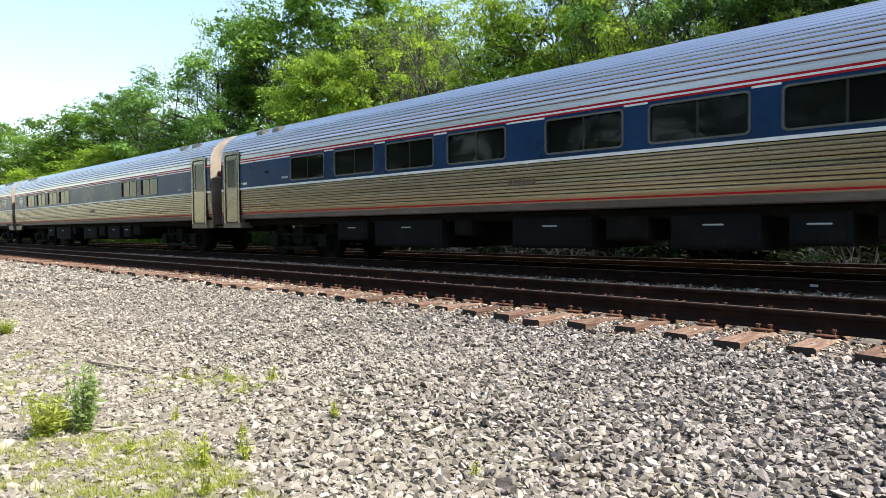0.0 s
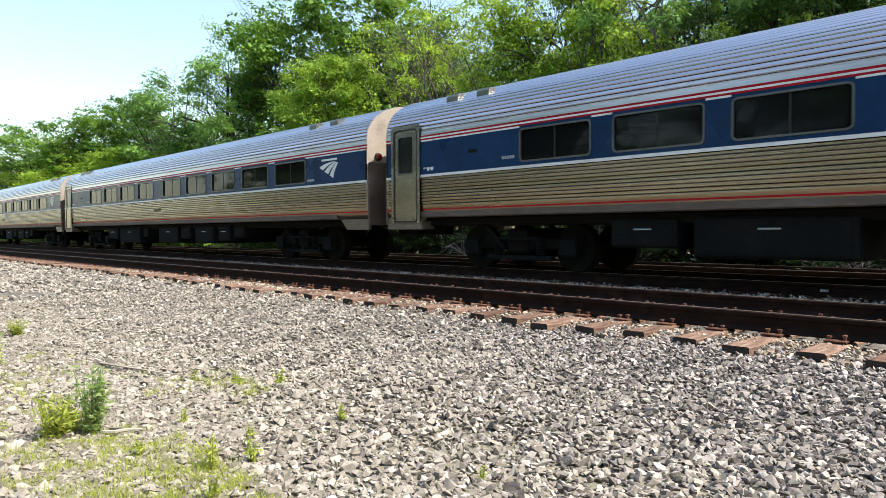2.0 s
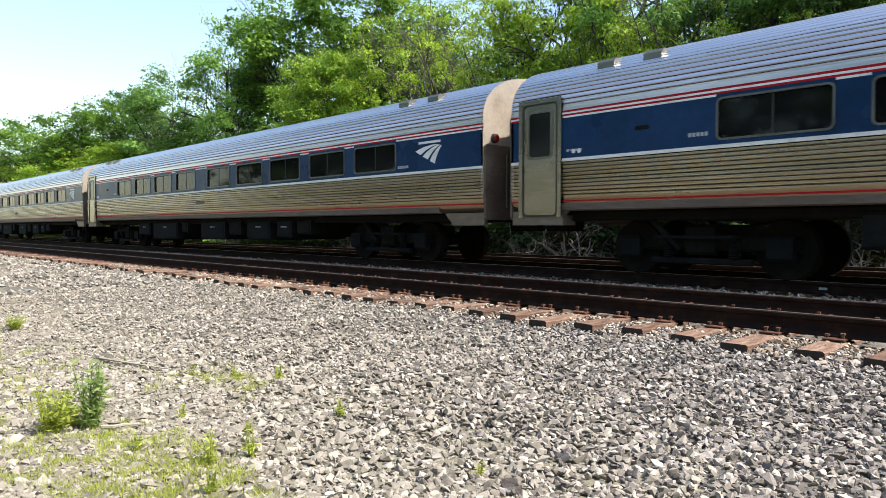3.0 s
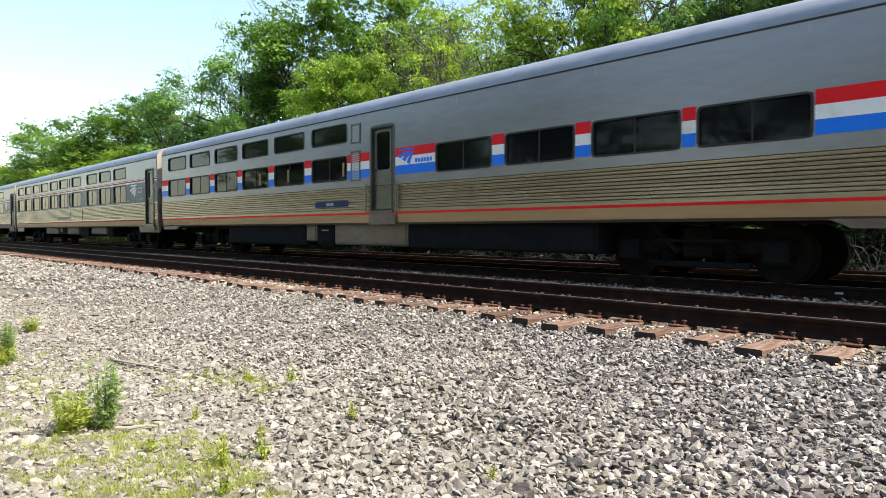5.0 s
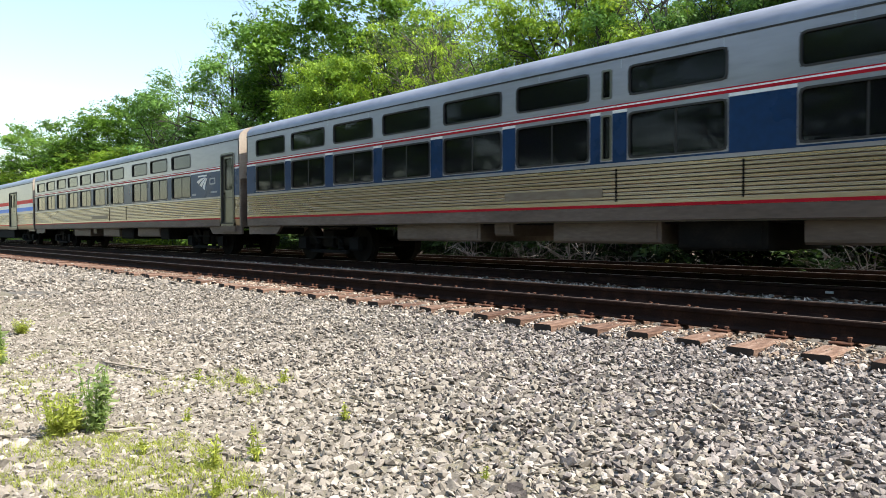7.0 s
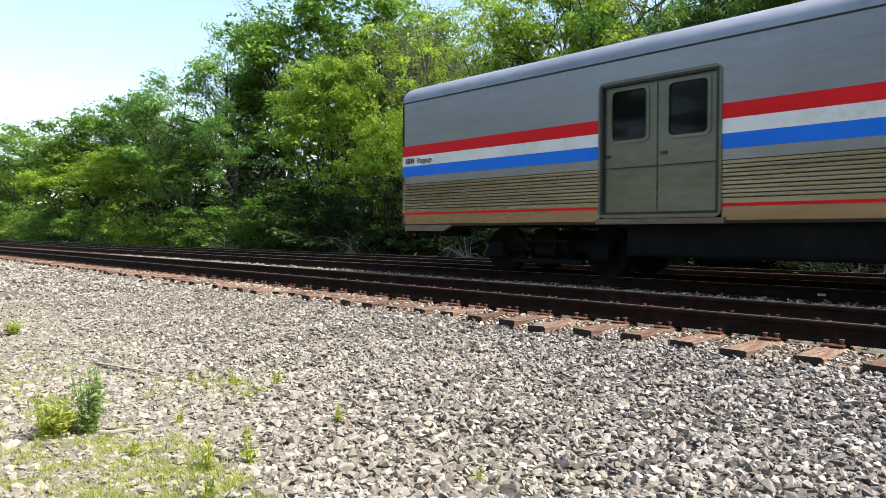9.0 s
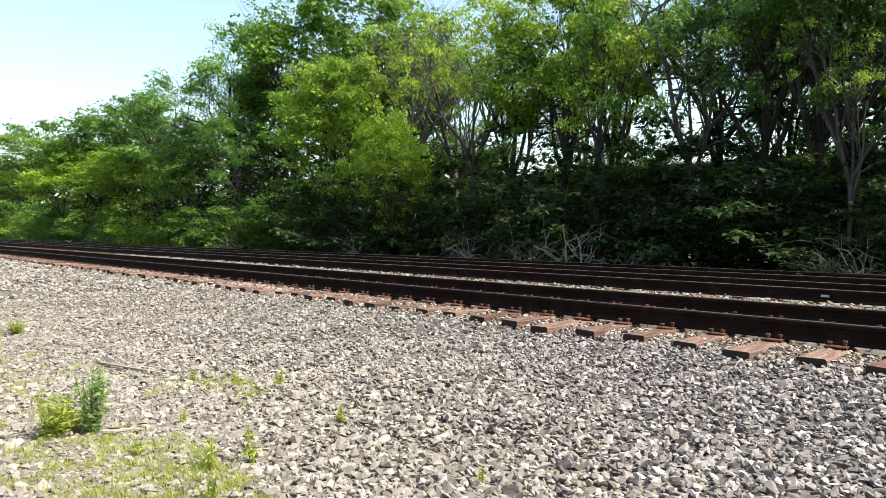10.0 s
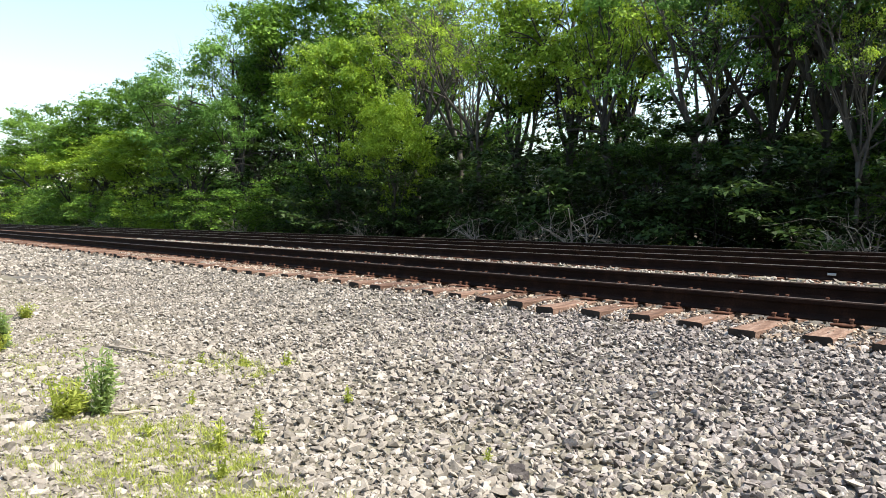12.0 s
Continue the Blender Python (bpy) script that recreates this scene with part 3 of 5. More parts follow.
def add_window(car, s0, s1, z0, z1, sign, y, r=0.09, split=True, frame_mat=None):
    frame_mat = frame_mat or ALU
    out, inn = rounded(s0 - 0.012, s1 + 0.012, z0 - 0.012, z1 + 0.012, r), rounded(s0 + 0.02, s1 - 0.02, z0 + 0.02, z1 - 0.02, r * 0.7)
    # the frame's flat corner plates close the square opening behind the rounded glass
    w = part("window", ring_plate(rounded(s0 - 0.012, s1 + 0.012, z0 - 0.012, z1 + 0.012, 0.004), inn, sign * (y - 0.012), sign * (y - 0.03)), RUBBER, car)
    part("frame", ring_plate(out, inn, sign * (y + 0.012), sign * (y - 0.01)), frame_mat, w)
    mid = (s0 + s1) / 2
    for a, b in (((s0, mid - 0.012), (mid + 0.012, s1)) if split else ((s0, s1),)):
        part("pane", Shape().box(a, b, *sorted((sign * (y - 0.045), sign * (y - 0.033))), z0, z1), GLASS, w)
    if split:
        part("mullion", Shape().box(mid - 0.014, mid + 0.014, *sorted((sign * (y - 0.05), sign * (y - 0.026))), z0, z1), RUBBER, w)
    return w


def add_bogie(car, s):
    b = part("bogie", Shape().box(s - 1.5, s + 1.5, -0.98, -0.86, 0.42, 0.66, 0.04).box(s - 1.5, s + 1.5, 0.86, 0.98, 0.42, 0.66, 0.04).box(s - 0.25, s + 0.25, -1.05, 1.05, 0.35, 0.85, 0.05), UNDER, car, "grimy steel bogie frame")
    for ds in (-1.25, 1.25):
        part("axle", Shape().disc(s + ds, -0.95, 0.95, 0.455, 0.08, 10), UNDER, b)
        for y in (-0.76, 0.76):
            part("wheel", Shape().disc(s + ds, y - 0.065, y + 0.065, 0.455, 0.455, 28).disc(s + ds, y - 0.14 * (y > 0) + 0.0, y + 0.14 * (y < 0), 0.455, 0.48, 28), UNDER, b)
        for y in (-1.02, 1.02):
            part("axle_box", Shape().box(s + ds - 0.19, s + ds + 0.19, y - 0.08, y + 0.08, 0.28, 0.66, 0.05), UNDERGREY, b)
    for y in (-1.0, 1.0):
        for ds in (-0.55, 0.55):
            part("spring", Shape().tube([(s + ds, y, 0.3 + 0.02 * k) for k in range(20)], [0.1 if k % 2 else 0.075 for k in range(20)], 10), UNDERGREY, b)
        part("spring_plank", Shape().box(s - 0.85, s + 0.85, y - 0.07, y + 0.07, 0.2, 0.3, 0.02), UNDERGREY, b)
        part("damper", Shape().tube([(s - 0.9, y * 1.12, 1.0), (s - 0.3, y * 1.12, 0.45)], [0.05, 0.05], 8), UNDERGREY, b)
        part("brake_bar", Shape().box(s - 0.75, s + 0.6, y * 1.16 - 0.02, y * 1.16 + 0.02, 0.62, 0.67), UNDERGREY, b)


def add_logo(car, s, z, size, sign, y, mat):
    """Three sweeping blades under a short word bar."""
    for a, b, c, e in (((0.0, 0.72), (0.2, 0.52), (0.76, 1.0), (0.85, 0.975)), ((0.28, 0.43), (0.48, 0.25), (0.875, 0.965), (0.935, 0.935)), ((0.56, 0.17), (0.74, 0.0), (0.955, 0.92), (1.0, 0.88))):
        def bow(p, q, t):
            m = ((p[0] + q[0]) / 2 - 0.05, (p[1] + q[1]) / 2 + 0.12)
            return tuple((1 - t) ** 2 * p[i] + 2 * t * (1 - t) * m[i] + t * t * q[i] for i in (0, 1))
        steps = (0, 0.2, 0.4, 0.6, 0.8, 1)
        pts = [bow(a, c, t) for t in steps] + [bow(b, e, t) for t in reversed(steps)]
        part("emblem_blade", plate([(s + size * p, z + size * 0.5 * q) for p, q in pts], sign * (y + 0.007), sign * y), mat, car, "painted emblem blade")
    part("word_bar", Shape().box(s + size * 0.12, s + size * 0.95, *sorted((sign * y, sign * (y + 0.006))), z + size * 0.54, z + size * 0.60), mat, car, "painted word bar")


def bars(car, s0, s1, z0, z1, n, sign, y, mat, label):
    w = (s1 - s0) / n
    strip = Shape().box(0, w * 0.72, *sorted((sign * y, sign * (y + 0.005))), z0, z1).mesh("painted_bar", mat)
    for k in range(n):
        part("painted_bar", strip, mat, car, label).matrix_basis = Matrix.Translation((s0 + w * k, 0, 0))


def end_wall(car, half, s, out, lit, skirt_z):
    """Closed car end with its corner post, diaphragm and marker lamp; out: -1 at the low end, 1 at the high end."""
    ring = [(-y, z) for y, z in half[::2]] + [(y, z) for y, z in reversed(half[::2])][1:]
    part("end_wall", Shape().extrude(ring, min(s, s - out * 0.06), max(s, s - out * 0.06)), ENDCAP, car, "dusty beige end wall")
    part("diaphragm", Shape().box(*sorted((s, s + out * 0.27)), -0.62, 0.62, 0.95, half[-1][1] - 0.45, 0.08), RUBBER, car, "dark rubber gangway diaphragm")
    for y in (-1.25, 1.25):
        part("corner_post", Shape().box(*sorted((s, s + out * 0.05)), y * 0.872 - 0.46, y * 0.872 + 0.46, 0.95, 2.48, 0.04), BROWN, car, "brown stained lower end panel")
        lamp = part("marker_lamp", Shape().tube([(s, y, 2.62), (s + out * 0.07, y, 2.62)], [0.1, 0.09], 14), RUBBER, car)
        part("lens", Shape().tube([(s + out * 0.07, y, 2.62), (s + out * 0.1, y, 2.62)], [0.075, 0.06], 14), LENS, lamp, "unlit red lamp glass")
        part("handrail", Shape().tube([(s + out * 0.09, y - 0.3 * (1 if y > 0 else -1), 1.2), (s + out * 0.09, y - 0.3 * (1 if y > 0 else -1), 2.3)], [0.018, 0.018], 6), SATIN, car)
    part("coupler", Shape().box(*sorted((s - out * 0.5, s + out * 0.26)), -0.14, 0.14, 0.72, 1.0, 0.04), UNDER, car)
    part("hose", Shape().tube([(s + out * 0.05, 0.45, 0.9), (s + out * 0.18, 0.5, 0.5), (s + out * 0.25, 0.45, 0.75)], [0.03] * 3, 7), RUBBER, car)


def add_underfloor(car, boxes):
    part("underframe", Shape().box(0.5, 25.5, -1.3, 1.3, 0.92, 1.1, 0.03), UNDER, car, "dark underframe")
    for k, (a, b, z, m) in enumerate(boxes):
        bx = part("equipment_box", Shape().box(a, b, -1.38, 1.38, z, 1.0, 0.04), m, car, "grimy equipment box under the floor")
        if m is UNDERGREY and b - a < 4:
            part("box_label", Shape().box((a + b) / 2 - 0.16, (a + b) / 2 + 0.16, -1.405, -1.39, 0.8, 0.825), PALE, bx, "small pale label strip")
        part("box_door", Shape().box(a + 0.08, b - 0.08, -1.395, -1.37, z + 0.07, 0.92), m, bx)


def fluted_coach(cafe):
    """Round-sided fluted stainless car with one row of windows; the far end faces are alike."""
    car = thing("cafe_car" if cafe else "coach_car",
                "fluted stainless steel cafe car with blue window band and few windows" if cafe else "fluted stainless steel coach with dark windows in a blue band",
                "railway car", group="coupled train cars")
    side = [(1.46, 1.12), (1.53, 1.2), (1.565, 1.34), (HALF, 1.6), (HALF, 2.0), (HALF, 3.0)]
    half = section(side, 3.0, 3.98, 2.15, [(1.36, 1.97, 0.067, 0.015), (2.95, 3.96, 0.09, 0.017)])
    lower = [p for p in half if p[1] <= 2.0]
    upper = [p for p in half if p[1] >= 2.885]
    for sg, name in ((-1, "near"), (1, "off")):
        part("fluted_side", fluted("fluted_side", [(sg * y, z) for y, z in lower], 0.45, 25.7, STEEL, GROOVE_SHADE), STEEL, car, "fluted stainless lower side")
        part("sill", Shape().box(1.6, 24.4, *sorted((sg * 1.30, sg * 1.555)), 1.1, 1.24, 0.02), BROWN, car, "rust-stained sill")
    part("roof", fluted("roof", [(-y, z) for y, z in upper] + [(y, z) for y, z in reversed(upper)][1:], 0.45, 25.7, ROOFSTEEL, GROOVE_SHADE), ROOFSTEEL, car, "corrugated stainless roof")
    if cafe:
        starts = [3.08, 5.15, 7.22, 9.22, 17.75, 19.8]
        door_s = (24.45, 25.3)
    else:
        starts = [4.5, 6.55, 8.58, 10.6, 13.15, 15.22, 17.27, 19.35, 21.37]
        door_s = (0.76, 1.55)
    holes = [(s, s + 1.6, 2.12, 2.74) for s in starts]
    for sg in (-1, 1):
        part("window_band", sheet_with_holes(0.45, 25.7, 1.995, 2.9, holes, sg * HALF, sg), BLUE, car, "deep blue window band")
        for h in holes:
            add_window(car, *h, sg, HALF)
        a, b = (0.3, door_s[0] - 0.12) if cafe else (door_s[1] + 0.12, 25.7)
        for name, z0, z1, m in (("red_stripe", 2.866, 2.902, CRIMSON), ("white_stripe", 2.834, 2.866, WHITE), ("red_stripe", 2.802, 2.834, CRIMSON), ("pale_stripe", 1.99, 2.045, WHITE), ("red_stripe", 1.262, 1.32, CRIMSON)):
            y0 = HALF if z0 > 1.5 else 1.535
            for sa, sb in (((0.45, door_s[0] - 0.1), (door_s[1] + 0.1, 25.7))):
                if sb - sa > 0.05:
                    part(name, Shape().box(sa, sb, *sorted((sg * (y0 - 0.02), sg * (y0 + 0.006 + (0.012 if z0 < 1.5 else 0)))), z0, z1), m, car)
        # short white dashes on the blue between the windows
        edges = [0.45 if cafe else door_s[1] + 0.1] + [b for h in holes for b in h[:2]] + [door_s[0] - 0.1 if cafe else 25.7]
        for a, b in zip(edges[::2], edges[1::2]):
            part("white_dash", Shape().box(a + 0.02, b - 0.02, *sorted((sg * (HALF - 0.02), sg * (HALF + 0.006))), 2.768, 2.8), WHITE, car)
        # the vestibule door with its smooth surround
        d0, d1 = door_s
        surround = part("door_surround", sheet_with_holes(d0 - 0.1, d1 + 0.1, 0.98, 3.17, [(d0, d1, 0.98, 3.08)], sg * (HALF + 0.03), sg, 0.03), BRUSHED, car, "smooth stainless door surround")
        door = part("door", sheet_with_holes(d0, d1, 1.02, 3.08, [(d0 + 0.14, d1 - 0.14, 2.1, 2.93)], sg * (HALF + 0.016), sg, 0.012), BRUSHED, car, "stainless vestibule door")
        part("frame", ring_plate(rounded(d0 + 0.1, d1 - 0.1, 2.06, 2.97, 0.07), rounded(d0 + 0.15, d1 - 0.15, 2.11, 2.92, 0.05), sg * (HALF + 0.024), sg * (HALF + 0.004)), SATIN, door)
        part("pane", Shape().box(d0 + 0.12, d1 - 0.12, *sorted((sg * (HALF + 0.003), sg * (HALF + 0.008))), 2.08, 2.95), DARKPANE, door)
        part("gasket", ring_plate(rounded(d0 - 0.015, d1 + 0.015, 1.0, 3.095, 0.1), rounded(d0 + 0.015, d1 - 0.015, 1.03, 3.065, 0.08), sg * (HALF + 0.032), sg * (HALF + 0.01)), RUBBER, car, "black door gasket")
        part("door_step", Shape().box(d0 - 0.13, d1 + 0.13, *sorted((sg * 1.2, sg * (HALF + 0.01))), 0.84, 1.02), SKIRT, car, "stained step panel")
        for e0, e1 in ((0.45, 1.75), (24.55, 25.7)):
            part("corner_skirt", plate([(e0, 1.1), (e0, 0.84), (e1 - 0.25 if e0 < 5 else e1, 0.84), (e1, 1.1)] if e0 < 5 else [(e0, 1.1), (e0 + 0.25, 0.84), (e1, 0.84), (e1, 1.1)], sg * 1.53, sg * 1.45), SKIRT, car, "stained corner skirt")
        s_logo = 1.45 if cafe else 23.66
        add_logo(car, s_logo, 2.18, 0.84, sg, HALF, WHITE)
        bars(car, *((2.6, 2.95) if cafe else (23.05, 23.42)), 2.14, 2.2, 5, sg, HALF, PALE, "pale number bars")
        if not cafe:
            part("oval_plate", plate(rounded(3.12, 3.38, 2.4, 2.47, 0.034), sg * (HALF + 0.006), sg * HALF), UNDERGREY, car, "small dark oval plate")
            bars(car, 4.05, 4.38, 2.2, 2.26, 5, sg, HALF, PALE, "pale number bars")
            for s in (1.86, 1.98):
                part("round_decal", plate(rounded(s, s + 0.08, 2.12, 2.2, 0.0399, 4), sg * (HALF + 0.006), sg * HALF), WHITE, car, "small white round decal")
        bars(car, *((13.75, 14.5) if cafe else (12.25, 12.95)), 1.6, 1.7, 6, sg, HALF + 0.002, BROWN, "faint dark number bars")
        bars(car, *((23.2, 23.6) if cafe else (1.75, 2.1)), 2.16, 2.2, 4, sg, HALF, PALE, "small pale lettering bars")
    for s in (2.2, 3.1) if not cafe else (2.2, 3.1):
        for y in (-1.0, 1.0):
            part("roof_vent", Shape().box(s, s + 0.34, y * 1.15 - 0.15, y * 1.15 + 0.15, 3.54, 3.76, 0.06), SATIN, car, "small roof vent hood")
    for s in (22.75, 23.75):
        for y in (-1.0, 1.0):
            part("roof_vent", Shape().box(s, s + 0.34, y * 1.15 - 0.15, y * 1.15 + 0.15, 3.54, 3.76, 0.06), SATIN, car, "small roof vent hood")
    for s, out in ((0.45, -1), (25.7, 1)):
        end_wall(car, half, s, out, True, 0.9)
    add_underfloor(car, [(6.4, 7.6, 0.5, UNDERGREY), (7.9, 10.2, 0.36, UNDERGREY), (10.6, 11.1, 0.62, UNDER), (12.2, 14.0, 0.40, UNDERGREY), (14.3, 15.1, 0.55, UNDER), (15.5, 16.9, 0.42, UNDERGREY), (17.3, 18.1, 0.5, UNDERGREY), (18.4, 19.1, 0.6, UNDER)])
    for s in (4.0, 22.0):
        add_bogie(car, s)
    return car


def slab_car(kind, grimy=False):
    """Taller flat-sided car: sleeper, diner or baggage car."""
    names = {"sleeper": ("sleeping_car", "grey and fluted steel sleeping car with two rows of dark windows"),
             "diner": ("dining_car", "grey dining car with red-white-blue stripes and two window rows"),
             "baggage": ("baggage_car", "windowless grey baggage car with red, white and blue stripes")}
    car = thing(names[kind][0], names[kind][1], "railway car", group="coupled train cars")
    side = [(1.5, 0.95), (1.545, 1.0), (HALF, 1.25), (HALF, 1.9), (HALF, 3.72)]
    half = section(side, 3.72, 4.24, 2.5, [(1.28, 1.87, 0.062, 0.013)])
    lower = [p for p in half if p[1] <= 1.9]
    upper = [p for p in half if p[1] >= 3.715]
    s0, s1 = (0.25, 25.75)
    doors = {"sleeper": [(24.5, 25.35, 1.06, 3.28)], "diner": [(13.95, 14.78, 1.3, 3.3)], "baggage": [(5.5, 7.55, 1.12, 3.3), (19.6, 21.65, 1.12, 3.3)]}[kind]
    starts = {"sleeper": [0.84, 2.87, 4.95, 7.0, 9.1, 11.15, 13.6, 16.28, 18.31, 20.41], "diner": [0.93, 2.98, 5.06, 7.1, 9.15, 11.22], "baggage": []}[kind]
    low_top = 2.775 if kind == "sleeper" else 2.72
    low = 2.02 if kind == "sleeper" else 2.1
    wins = [(s, s + 1.66, low, low_top) for s in starts] + [(s, s + 1.66, 3.07, 3.55) for s in starts]
    if kind == "diner":
        wins += [(s, s + 1.66, low, low_top) for s in (16.3, 18.35, 20.4, 22.35)]
    if kind == "sleeper":
        wins += [(13.08, 13.26, 2.02, 2.775), (13.08, 13.26, 3.07, 3.55)]
    holes = wins + doors
    for sg in (-1, 1):
        if kind == "baggage":
            part("fluted_side", fluted("fluted_side", [(sg * y, z) for y, z in lower], s0, 5.45, STEEL, GROOVE_SHADE), STEEL, car, "fluted stainless lower side")
            part("fluted_side", fluted("fluted_side", [(sg * y, z) for y, z in lower], 7.6, 19.55, STEEL, GROOVE_SHADE), STEEL, car, "fluted stainless lower side")
            part("fluted_side", fluted("fluted_side", [(sg * y, z) for y, z in lower], 21.7, s1, STEEL, GROOVE_SHADE), STEEL, car, "fluted stainless lower side")
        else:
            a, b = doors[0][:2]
            part("fluted_side", fluted("fluted_side", [(sg * y, z) for y, z in lower], s0, a - 0.05, STEEL, GROOVE_SHADE), STEEL, car, "fluted stainless lower side")
            part("fluted_side", fluted("fluted_side", [(sg * y, z) for y, z in lower], b + 0.05, s1, STEEL, GROOVE_SHADE), STEEL, car, "fluted stainless lower side")
        part("upper_side", sheet_with_holes(s0, s1, 1.895, 3.72, holes, sg * HALF, sg), GREYSIDE, car, "plain grey upper side")
        part("gutter", Shape().box(s0, s1, *sorted((sg * (HALF - 0.01), sg * (HALF + 0.014))), 3.7, 3.725), RUBBER, car, "dark roof gutter line")
        part("seam", Shape().box(s0, s1, *sorted((sg * (HALF - 0.004), sg * (HALF + 0.004))), 1.885, 1.9), RUBBER, car)
        for w in wins:
            add_window(car, *w, sg, HALF, r=0.1 if w[1] - w[0] > 1 else 0.03, split=(w[1] - w[0] > 1 and w[2] < 2.5), frame_mat=RUBBER if w[1] - w[0] > 1 else SATIN)
        grown = [(a - 0.03, b + 0.03, c - 0.03, d + 0.03) for a, b, c, d in wins] + [(a - 0.05, b + 0.05, c, d) for a, b, c, d in doors]
        red_z = (1.2, 1.25)
        if kind == "sleeper":
            bands = [("red_stripe", 2.925, 2.945, CRIMSON), ("white_stripe", 2.9, 2.925, WHITE), ("red_stripe", 2.855, 2.9, CRIMSON)]
            part("blue_band", sheet_with_holes(s0, s1, 1.96, 2.795, grown, sg * (HALF + 0.004), sg, 0), BLUE, car, "deep blue window band")
            taken = sorted([(a - 0.03, b + 0.03) for a, b, c, d in wins if c < 2.87] + [(a - 0.1, b + 0.1) for a, b, c, d in doors])
            ends = [s0] + [b for a, b in taken]
            for a, b in zip(ends, [a for a, b in taken] + [s1]):
                if b - a > 0.05:
                    part("white_dash", sheet_with_holes(a, b, 2.8, 2.85, [], sg * (HALF + 0.005), sg, 0), WHITE, car)
        elif kind == "diner":
            bands = [("red_stripe", 2.53, 2.74, RED), ("white_stripe", 2.33, 2.53, WHITE), ("blue_stripe", 2.12, 2.33, BRIGHTBLUE)]
        else:
            bands = [("red_stripe", 2.51, 2.74, RED), ("white_stripe", 2.29, 2.51, WHITE), ("blue_stripe", 2.06, 2.29, BRIGHTBLUE)]
        if kind == "diner":
            cut = sorted([(a - 0.03, b + 0.03) for a, b, c, d in wins if c < 2.5] + [(a - 0.1, b + 0.1) for a, b, c, d in doors])
            for a, b in zip([s0] + [q for p, q in cut], [p for p, q in cut] + [s1]):
                for name, z0, z1, m in bands:
                    part(name, Shape().box(a, b, *sorted((sg * (HALF - 0.004), sg * (HALF + 0.005))), z0, z1), m, car)
            bands = []
        for name, z0, z1, m in bands + [("red_stripe", *red_z, CRIMSON if kind == "sleeper" else RED)]:
            part(name, sheet_with_holes(s0, s1, z0, z1, grown, sg * (HALF + (0.005 if z0 > 1.5 else 0.003)), sg, 0.004), m, car)
        for d in doors:
            a, b, c, e = d
            part("door_surround", ring_plate(rounded(a - 0.055, b + 0.055, c - 0.07, e + 0.06, 0.12), rounded(a, b, c, e, 0.02), sg * (HALF + 0.02), sg * (HALF - 0.08)), SATIN, car, "stainless door surround")
            leaves = [(a, (a + b) / 2 - 0.01), ((a + b) / 2 + 0.01, b)] if kind == "baggage" else [(a, b)]
            for p, q in leaves:
                w = q - p
                hole = (p + 0.17 * w, q - 0.17 * w, c + (e - c) * (0.48 if kind != "baggage" else 0.56), e - 0.1)
                door = part("door", sheet_with_holes(p, q, c, e, [hole], sg * (HALF - 0.045), sg, 0.03), SATIN, car, "stainless side door")
                part("frame", ring_plate(rounded(hole[0] - 0.04, hole[1] + 0.04, hole[2] - 0.04, hole[3] + 0.04, 0.11), rounded(hole[0] + 0.015, hole[1] - 0.015, hole[2] + 0.015, hole[3] - 0.015, 0.08), sg * (HALF - 0.028), sg * (HALF - 0.06)), SATIN, door)
                part("pane", Shape().box(hole[0], hole[1], *sorted((sg * (HALF - 0.075), sg * (HALF - 0.065))), hole[2], hole[3]), GLASS, door)
                part("handle", Shape().box(p + 0.06, p + 0.16, *sorted((sg * (HALF - 0.045), sg * (HALF - 0.02))), c + 0.95, c + 1.0), RUBBER, door)
            part("gasket", ring_plate([(a - 0.012, c - 0.012), (b + 0.012, c - 0.012), (b + 0.012, e + 0.012), (a - 0.012, e + 0.012)], [(a + 0.03, c + 0.03), (b - 0.03, c + 0.03), (b - 0.03, e - 0.03), (a + 0.03, e - 0.03)], sg * (HALF + 0.024), sg * (HALF - 0.04)), RUBBER, car, "black door gasket")
            part("door_sill", Shape().box(a - 0.1, b + 0.1, *sorted((sg * 1.3, sg * (HALF + 0.02))), 0.8 if kind == "sleeper" else 0.95, c - 0.08), BROWN if grimy else SKIRT, car, "stained sill below the door")
        if kind == "sleeper":
            add_logo(car, 22.6, 2.22, 0.85, sg, HALF + 0.005, WHITE)
            part("sign_frame", ring_plate(rounded(23.62, 24.05, 2.38, 2.6, 0.05), rounded(23.67, 24.0, 2.42, 2.56, 0.04), sg * (HALF + 0.01), sg * HALF), PALE, car, "pale framed sign outline")
            bars(car, 22.2, 22.55, 2.05, 2.12, 4, sg, HALF + 0.004, PALE, "pale number bars")
            bars(car, 23.7, 24.2, 2.1, 2.15, 8, sg, HALF + 0.004, PALE, "pale car name bars")
            part("name_plate", Shape().box(10.85, 13.1, *sorted((sg * HALF, sg * (HALF + 0.008))), 1.38, 1.54), SKIRT, car, "dull brown name plate")
            for s in (13.35, 15.5):
                part("side_seam", Shape().box(s, s + 0.03, *sorted((sg * (HALF - 0.01), sg * (HALF + 0.01))), 1.3, 1.86), UNDER, car)
        if kind == "diner":
            for z0, z1 in ((2.05, 2.82), (3.0, 3.5)):
                lv = part("louvre", ring_plate([(13.08, z0), (13.48, z0), (13.48, z1), (13.08, z1)], [(13.12, z0 + 0.04), (13.44, z0 + 0.04), (13.44, z1 - 0.04), (13.12, z1 - 0.04)], sg * (HALF + 0.02), sg * (HALF - 0.01)), SATIN, car, "louvred air grille")
                for k in range(int((z1 - z0 - 0.08) / 0.05)):
                    z = z0 + 0.05 + 0.05 * k
